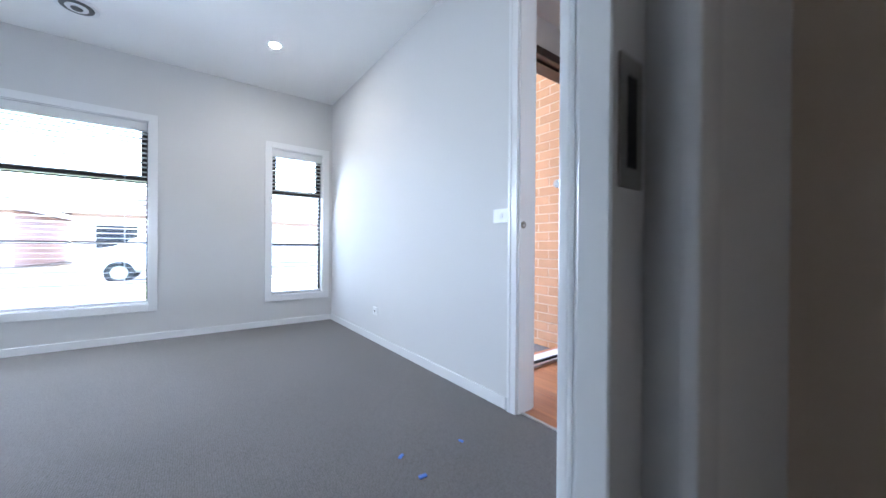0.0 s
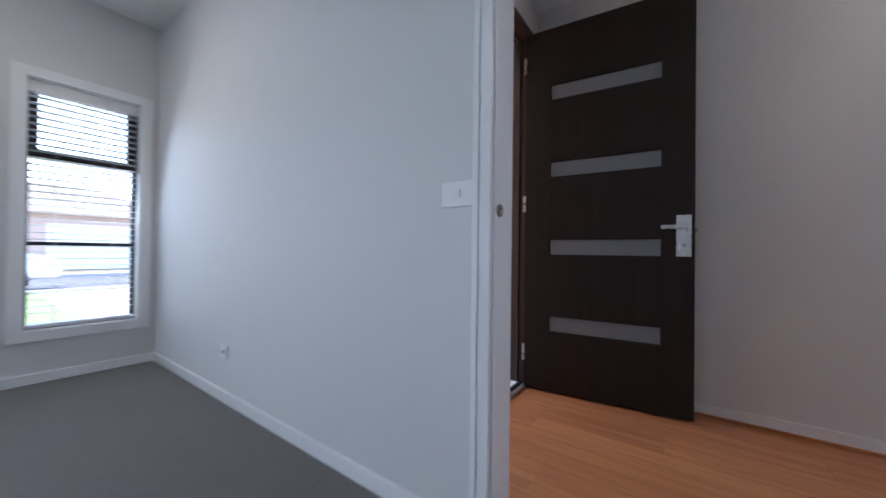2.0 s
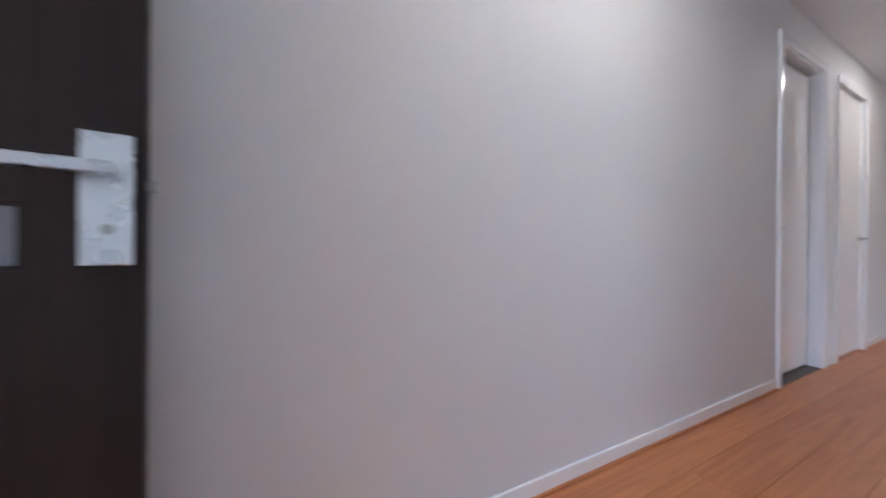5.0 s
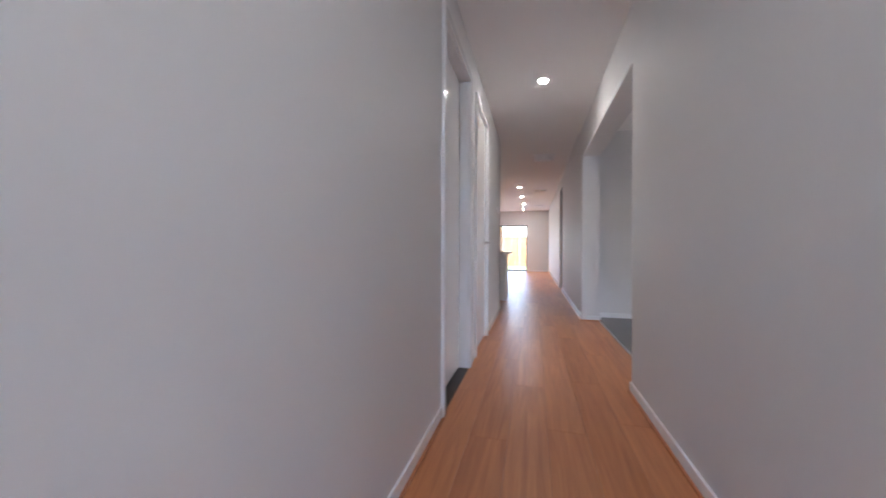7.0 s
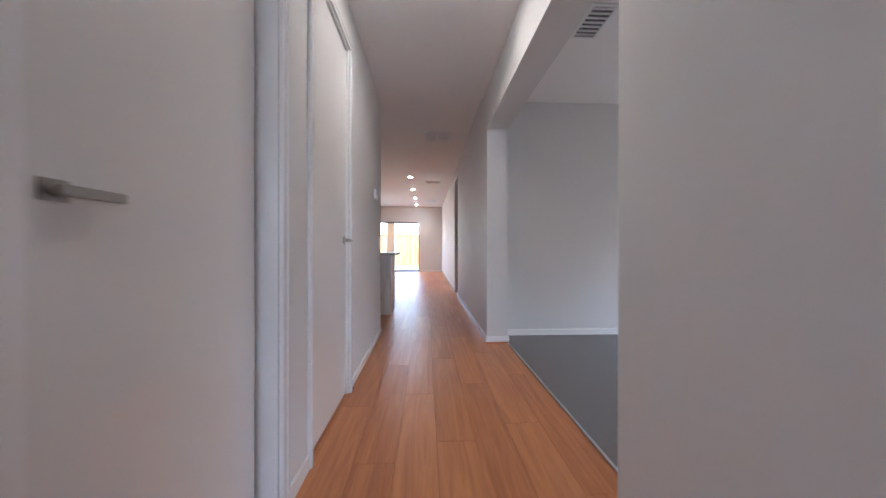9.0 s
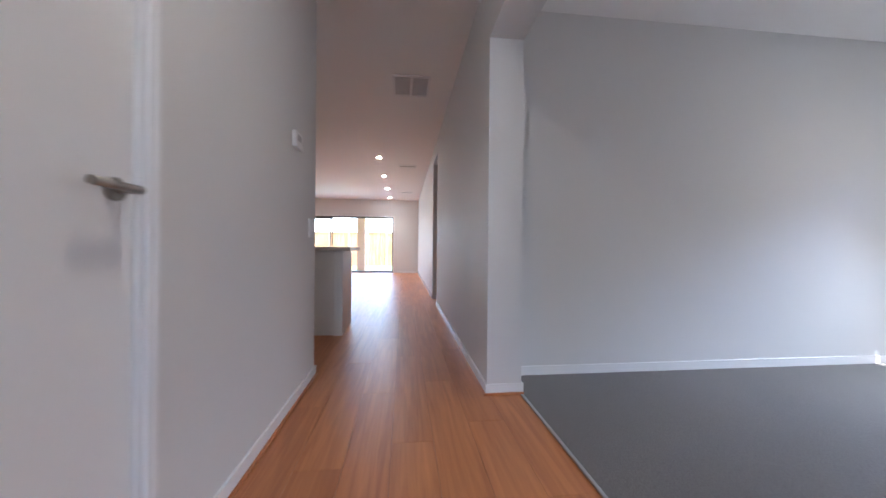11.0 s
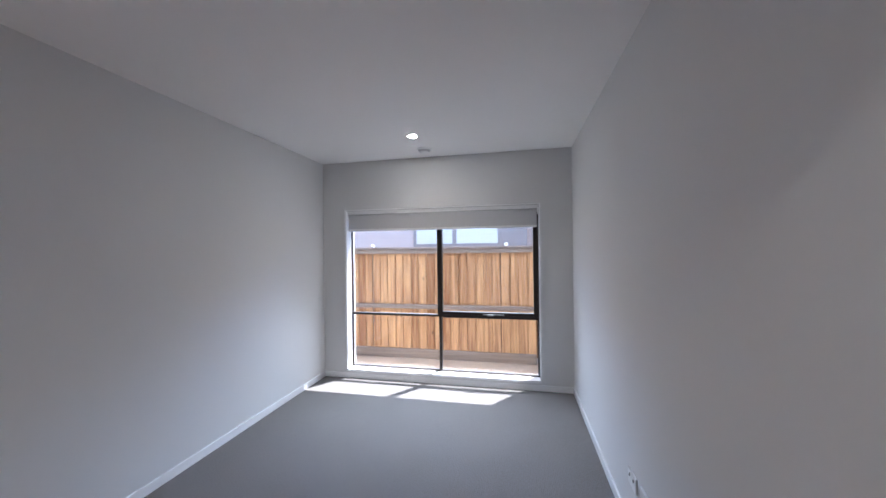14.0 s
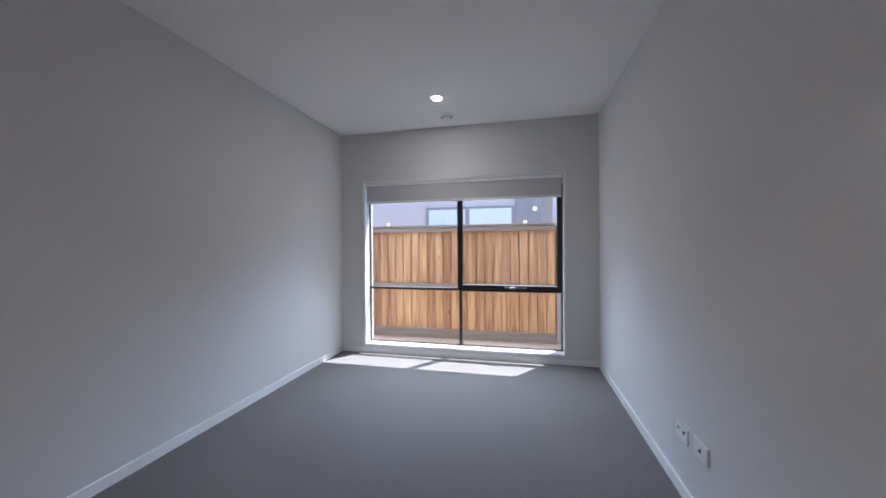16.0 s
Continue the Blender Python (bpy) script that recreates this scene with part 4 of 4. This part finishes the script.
# ---------------------------------------------------------------- outside
structure("ground", box(-300, 300, -300, 300, -0.62, -0.22), SOIL, "bare garden ground out to the horizon", "ground")
structure("slab_house", box(-4.2, 6.9, -17.54, 3.15, -0.219, -0.125), CONCRETE, "concrete house slab", "slab")
structure("road", box(-120, 120, 11.5, 18.0, -0.30, -0.205), ASPHALT, "grey asphalt street", "road")
structure("kerb_near", box(-120, 120, 11.2, 11.5, -0.30, -0.10, 0.02), CONCRETE, "concrete kerb", "kerb")
structure("kerb_far", box(-120, 120, 18.0, 18.3, -0.30, -0.10, 0.02), CONCRETE, "concrete kerb", "kerb")
structure("driveway", box(1.8, 5.6, 3.2, 11.2, -0.24, -0.15), CONCRETE, "pale concrete driveway", "driveway")
structure("path_front", box(0.1, 1.79, 1.91, 11.2, -0.24, -0.15), CONCRETE, "pale concrete path to the porch", "path")
structure("lawn_front", box(-20, 0.09, 5.2, 11.2, -0.24, -0.16), GRASSM, "short green front lawn", "lawn")
structure("lawn_back", box(-3, 9, -25.5, -19.7, -0.24, -0.14), GRASSM, "back garden lawn in full sun", "lawn")
structure("gravel_side", box(-4.62, -3.6, -20, 3.2, -0.23, -0.13), GRAVEL, "brown gravel strip between house and fence", "gravel")
structure("alfresco_paving", box(0, 7, -19.7, -17.55, -0.23, -0.05), CONCRETE, "pale concrete alfresco slab", "paving")
structure("porch_step", box(0.13, 1.6, 0.66, 1.9, -0.219, -0.09), PAVER, "dark porch base", "step")

# porch brick walls
pier = thing("wall_porch_brick", (1.34, 0.556, -0.08), "tan clay brick porch wall with pale mortar joints", "brick wall", kind="structure")
part("mortar_core", box(0.0035, 0.235, 0.004, 0.826, -0.12, 2.70), MORTAR, pier, "pale mortar")
LEFTB = thing("wall_porch_brick_return", (0.13, 0.6, -0.08), "tan clay brick wall beside the porch", "brick wall", kind="structure")
part("mortar_core", box(0.0, 0.1, 0.0, 2.55, -0.12, 2.70), BRICK, LEFTB)

# neighbour beyond the fence
nb = thing("neighbour_house", (-7.5, -6.0, -0.2), "grey rendered neighbouring house with a long high window", "house")
part("wall", box(-6, 0, -9, 1.53, 0, 3.1), RENDERW, nb, "pinkish grey rendered wall")
part("wall_recess", box(-6, -0.6, 1.53, 8, 0, 3.1), RENDERW, nb)
part("corner_panel", box(-0.1, 0.05, 0.95, 1.53, 0, 3.1), RENDERD, nb, "dark grey corner panel")
part("roof", box(-6.4, 0.35, -9.4, 8.4, 3.1, 3.3), ROOF, nb)
wn = part("window", box(0.0, 0.05, -1.13, 0.94, 1.80, 2.38), RENDERD, nb, "dark framed long window")
part("pane", box(0.05, 0.056, -1.05, -0.18, 1.87, 2.32), PALEGLASS, wn, "pane with a drawn blind")
part("pane", box(0.05, 0.056, -0.08, 0.87, 1.87, 2.32), PALEGLASS, wn, "pane with a drawn blind")
for y, zz in ((1.38, 2.28),):
    part("vent_cap", rod((0.05, y, zz), (0.12, y, zz), 0.05, 14), PLASTIC, nb, "white wall fitting")

# paling fence along the side; it steps at the neighbour's corner
fence = thing("paling_fence", (-4.62, -6.0, -0.2), "orange treated pine paling fence with grey rails", "fence")
part("top_rail", box(-0.005, 0.04, -6, 1.55, 1.675, 1.738, 0.004), GREYPINE, fence, "weathered grey rail")
part("capping", box(-0.06, 0.055, -6, 1.55, 1.74, 1.775, 0.004), GREYPINE, fence, "weathered grey capping board")
part("middle_rail", box(-0.005, 0.04, -6, 1.55, 0.83, 0.895, 0.004), GREYPINE, fence, "weathered grey rail")
part("plinth", box(-0.005, 0.03, -6, 1.55, 0.07, 0.21, 0.004), GREYPINE, fence, "weathered grey plinth board")
for y in (-4.9, -2.4, -0.95, 1.0):
    p = part("post", box(-0.11, -0.032, y - 0.05, y + 0.05, -0.1, 1.74, 0.004), GREYPINE, fence, "grey hardwood post")
for y in (-0.945, 1.14):
    bm = bmesh.new()
    bmesh.ops.create_uvsphere(bm, u_segments=12, v_segments=8, radius=0.028, matrix=Matrix.Translation((0, y, 1.795)))
    part("post_cap", bm, PLASTIC, fence, "small pale cap", smooth=True)
palings = [mesh_of("paling", box(-0.012, 0.0, -0.0585, 0.0585, 0.0, 1.60, 0.003), PALING), mesh_of("paling", box(-0.012, 0.0, -0.0545, 0.0545, 0.0, 1.60, 0.003), PALING)]
y, k = -5.93, 0
while y < 1.5:
    for dx, dy, me in ((-0.006, 0.0, palings[k % 2]), (-0.034, 0.062, palings[0])):
        p = new("paling", me)
        p.parent = fence
        p.location = (dx + random.uniform(-0.003, 0.001), y + dy, 0.14 + random.uniform(-0.008, 0.008))
        p.rotation_euler = (radians(random.uniform(-0.25, 0.25)), 0, radians(random.uniform(-1.2, 1.2)))
    y += 0.126 + random.uniform(-0.003, 0.003)
    k += 1
fence2 = thing("side_wall", (-4.9, -4.43, -0.2), "pinkish grey rendered boundary wall past the fence's end", "wall")
part("wall", box(-0.3, 0.3, 0.0, 7.0, 0, 3.0), RENDERW, fence2)
# back fence
bf = thing("back_fence", (3.0, -25.5, -0.2), "pale timber back garden fence in full sun", "fence")
part("panel", box(-9, 9, -0.03, 0, 0, 2.0), PALING, bf)
part("capping", box(-9, 9, -0.06, 0.04, 2.0, 2.04), GREYPINE, bf)
for i in range(-8, 9):
    part("post", box(i * 1.1 - 0.05, i * 1.1 + 0.05, 0.0, 0.07, 0, 2.0), GREYPINE, bf)
sf = thing("side_garden_fence", (9.0, -22.0, -0.2), "timber side garden fence", "fence")
part("panel", box(0, 0.03, -3.5, 5.0, 0, 2.0), PALING, sf)
part("capping", box(-0.03, 0.06, -3.5, 5.0, 2.0, 2.04), GREYPINE, sf)
post = thing("alfresco_pier", (2.64, -19.4, -0.05), "tan brick pier holding up the alfresco roof", "pier")
part("shaft", box(-0.16, 0.16, -0.16, 0.16, 0, 2.72, 0.004), BRICK, post)
structure("alfresco_roof", box(0, 7, -19.65, -17.61, 2.67, 2.82), CEIL, "white alfresco ceiling", "roof")


# ---------------------------------------------------------------- the street
def street_house(x, y, w, label):
    t = thing("street_house", (x, y, -0.2), label, "house", "houses over the street")
    part("wall", box(-w, w, 0, 9, 0, 2.7), STREETBRICK, t)
    bm = bmesh.new()
    v = [bm.verts.new(p) for p in ((-w - .5, -.5, 2.7), (w + .5, -.5, 2.7), (w + .5, 9.5, 2.7), (-w - .5, 9.5, 2.7), (-w + 3.2, 4.5, 4.6), (w - 3.2, 4.5, 4.6))]
    for f in ((0, 1, 5, 4), (1, 2, 5), (2, 3, 4, 5), (3, 0, 4), (3, 2, 1, 0)):
        bm.faces.new([v[i] for i in f])
    part("roof", bm, ROOF, t)
    for a, b in ((-w + 0.8, -w + 2.6), (-w + 3.3, -w + 4.2)):
        wn = part("window", box(a, b, -0.05, 0, 0.8, 2.2), CABINET, t)
        part("pane", box(a + 0.08, b - 0.08, -0.06, -0.05, 0.88, 2.12), DARKGLASS, wn)
    gd = part("garage_door", box(w - 5.2, w - 0.5, -0.05, 0, 0, 2.2), CABINET, t, "white panel garage door")
    for k in range(1, 4):
        part("groove", box(w - 5.2, w - 0.5, -0.055, -0.05, k * 0.55 - 0.01, k * 0.55 + 0.01), GREYPL, gd)
    part("porch_post", box(-w + 4.6, -w + 4.9, -1.3, -1.0, 0, 2.7), CABINET, t)
    return t


street_house(-14.5, 24, 6.4, "red brick house with white windows over the street")
street_house(0.2, 24, 6.4, "red brick house with white windows over the street")
street_house(15.0, 24, 6.4, "red brick house with white windows over the street")


def car(x, y, turn, paint, label):
    t = thing("car", (x, y, -0.205), label, "car", "parked cars")
    t.rotation_euler = (0, 0, turn)
    bm = bmesh.new()
    prof = ((-2.1, 0.35), (-2.15, 0.7), (-2.0, 0.95), (-1.45, 1.02), (-0.85, 1.42), (0.55, 1.46), (1.3, 0.98), (2.05, 0.84), (2.15, 0.6), (2.1, 0.33))
    la = [bm.verts.new((a, -0.86 if b < 1.1 else -0.66, b)) for a, b in prof]
    lb = [bm.verts.new((a, 0.86 if b < 1.1 else 0.66, b)) for a, b in prof]
    bm.faces.new(la)
    bm.faces.new(lb[::-1])
    for i in range(len(prof)):
        j = (i + 1) % len(prof)
        bm.faces.new((la[i], la[j], lb[j], lb[i]))
    bmesh.ops.bevel(bm, geom=bm.edges[:], offset=0.05, segments=2, affect='EDGES')
    part("body", bm, paint, t, smooth=True)
    bm = bmesh.new()
    for s in (-1, 1):
        v = [bm.verts.new(p) for p in ((-1.25, s * 0.82, 1.05), (-0.8, s * 0.69, 1.36), (0.5, s * 0.69, 1.39), (1.1, s * 0.82, 1.03))]
        bm.faces.new(v)
    part("side_window", bm, DARKGLASS, t)
    for a in (-1.35, 1.3):
        for s in (-0.8, 0.8):
            wh = part("wheel", rod((a, s - 0.1, 0.32), (a, s + 0.1, 0.32), 0.32, 20), RUBBER, t)
            part("rim", rod((a, s * 1.0 - 0.105, 0.32), (a, s * 1.0 + 0.105, 0.32), 0.19, 14), ALUSILVER, wh)
    for s in (-0.6, 0.6):
        part("headlight", box(2.1, 2.17, s - 0.15, s + 0.15, 0.62, 0.75, 0.02), PALEGLASS, t)
    return t


car(-1.6, 12.6, 0.0, CARWHITE, "white hatchback car parked at the kerb")
car(8.2, 12.6, 0.0, CARRED, "red hatchback car parked at the kerb")


def shrub(x, y, h, mat, label):
    t = thing("shrub", (x, y, -0.2), label, "shrub", "front garden shrubs")
    bm = bmesh.new()
    for k in range(6):
        a = k * 1.05
        add_rod(bm, (0, 0, 0), (0.3 * h * math.cos(a), 0.3 * h * math.sin(a), 0.6 * h), 0.03, 6, 0.008)
    part("trunk", bm, BARKM, t)
    rs = random.Random(int(x * 10 + y))
    bm = bmesh.new()
    for k in range(700):
        a, e, r = rs.uniform(0, 6.28), rs.uniform(-0.5, 1.5), rs.uniform(0.55, 1) ** 0.5 * h * 0.5 * rs.uniform(0.75, 1.1)
        c = Vector((r * math.cos(a) * math.cos(e), r * math.sin(a) * math.cos(e), 0.55 * h + r * math.sin(e) * 0.9))
        m = Matrix.Translation(c) @ Euler((rs.uniform(0, 3), rs.uniform(0, 3), rs.uniform(0, 3))).to_matrix().to_4x4()
        s = rs.uniform(0.03, 0.06)
        v = [bm.verts.new(m @ Vector(p)) for p in ((-s, 0, 0), (0, -s * 0.5, 0), (s, 0, 0), (0, s * 0.5, 0))]
        bm.faces.new(v)
    part("crown", bm, mat, t)
    return t


shrub(5.9, 8.6, 1.5, LEAFY, "yellow-green leafy shrub by the driveway")
shrub(6.6, 10.4, 1.2, LEAFM, "green leafy shrub by the driveway")
structure("lawn_side", box(5.6, 20, 3.5, 11.2, -0.24, -0.165), GRASSM, "green lawn strip beside the driveway", "lawn")
bm = bmesh.new()
for k in range(60):
    x = -150 + k * 5
    bmesh.ops.create_icosphere(bm, subdivisions=2, radius=1.0, matrix=Matrix.Translation((x, -120 + random.uniform(-6, 6), -1)) @ Matrix.Diagonal((random.uniform(4, 7), 3, random.uniform(2.6, 5.6), 1)))
for v in bm.verts:
    v.co += 0.5 * noise.noise_vector(v.co * 0.6)
structure("backdrop_trees", bm, LEAFM, "far belt of dark trees on the skyline", "trees")


# ---------------------------------------------------------------- pieces: bricks, pavers, floor boards
BL, BH, BW, J = 0.230, 0.076, 0.110, 0.010


def brick_mesh(length):
    return mesh_of("brick", box(0, BW, 0, length, 0, BH, 0.003), BRICK)


full, halfb = brick_mesh(BL), brick_mesh(BL / 2 - J / 2)
for c in range(31):
    z = c * (BH + J)
    y = 0.0
    if c % 2:
        row = [halfb] + [full] * 3
    else:
        row = [full] * 3 + [halfb]
    for me in row:
        b = new("brick", me)
        b.parent = pier
        b.location = (random.uniform(-0.0015, 0.0015), y, z)
        y += (BL if me is full else BL / 2 - J / 2) + J
paver = mesh_of("paver", box(0, 0.296, 0, 0.296, 0, 0.03, 0.004), PAVER)
pv = thing("paving_porch", (0.14, 0.67, -0.0895), "dark grey porch pavers", "paving", kind="structure")
for i in range(4):
    for j in range(4):
        b = new("paver", paver)
        b.parent = pv
        b.location = (0.02 + i * 0.30, j * 0.30, random.uniform(-0.001, 0.001))

# floor boards: laid along the hall; a dark underlay shows in the joints
PW, PL, G = 0.192, 1.286, 0.0012
boards = thing("floor_boards", (0, 0, 0), "glossy orange-brown timber laminate floor boards", "floor", kind="structure")
part("underlay", box(RM_E + 0.012, HALL_E, LIV_S, 0.385, -0.12, -0.006), GAP, boards)
part("underlay_living", box(HALL_E, LIV_E, LIV_S, HALL_END, -0.12, -0.006), GAP, boards)
part("underlay_doorway", box(0.035, RM_E + 0.012, -0.98, 0.385, -0.12, -0.006), GAP, boards)
board = mesh_of("floor_board", box(0, PW - G, 0, PL - G, -0.006, 0, 0.0008), TIMBER)
rest = bmesh.new()


def lay(x0, x1, y0, y1, near):
    global rest
    i = 0
    x = x0
    while x < x1 - 0.004:
        w = min(PW, x1 - x)
        y = y0 - ((i * 0.437) % 1.0) * PL
        while y < y1 - 0.004:
            a, b = max(y, y0), min(y + PL, y1)
            if b - a > 0.01:
                if near(y):
                    if w > PW - 1e-4 and b - a > PL - 1e-4:
                        ob = new("floor_board", board)
                        ob.location = (x, a, 0)
                    else:
                        ob = new("floor_board", mesh_of("floor_board", box(0, w - G, 0, b - a - G, -0.006, 0), TIMBER))
                        ob.location = (x, a, 0)
                    ob.parent = boards
                else:
                    add_box(rest, x, x + w - G, a, b - G, -0.006, 0)
            y += PL
        x += PW
        i += 1


lay(HALL_W - 0.217 + 0.012, HALL_E, -11.0, 0.385, lambda y: True)
lay(0.121, HALL_W - 0.217 + 0.012, -0.98, 0.385, lambda y: True)
lay(0.04, 0.121, -0.812, -0.018, lambda y: True)
lay(HALL_E, LIV_E, LIV_S, HALL_END, lambda y: False)
lay(HALL_W, HALL_E, LIV_S, -11.0, lambda y: False)
me = bpy.data.meshes.new("far_boards")
rest.to_mesh(me)
rest.free()
me.materials.append(TIMBER)
fb = new("far_boards", me)
fb.parent = boards
tagged(fb, kind="stuff")
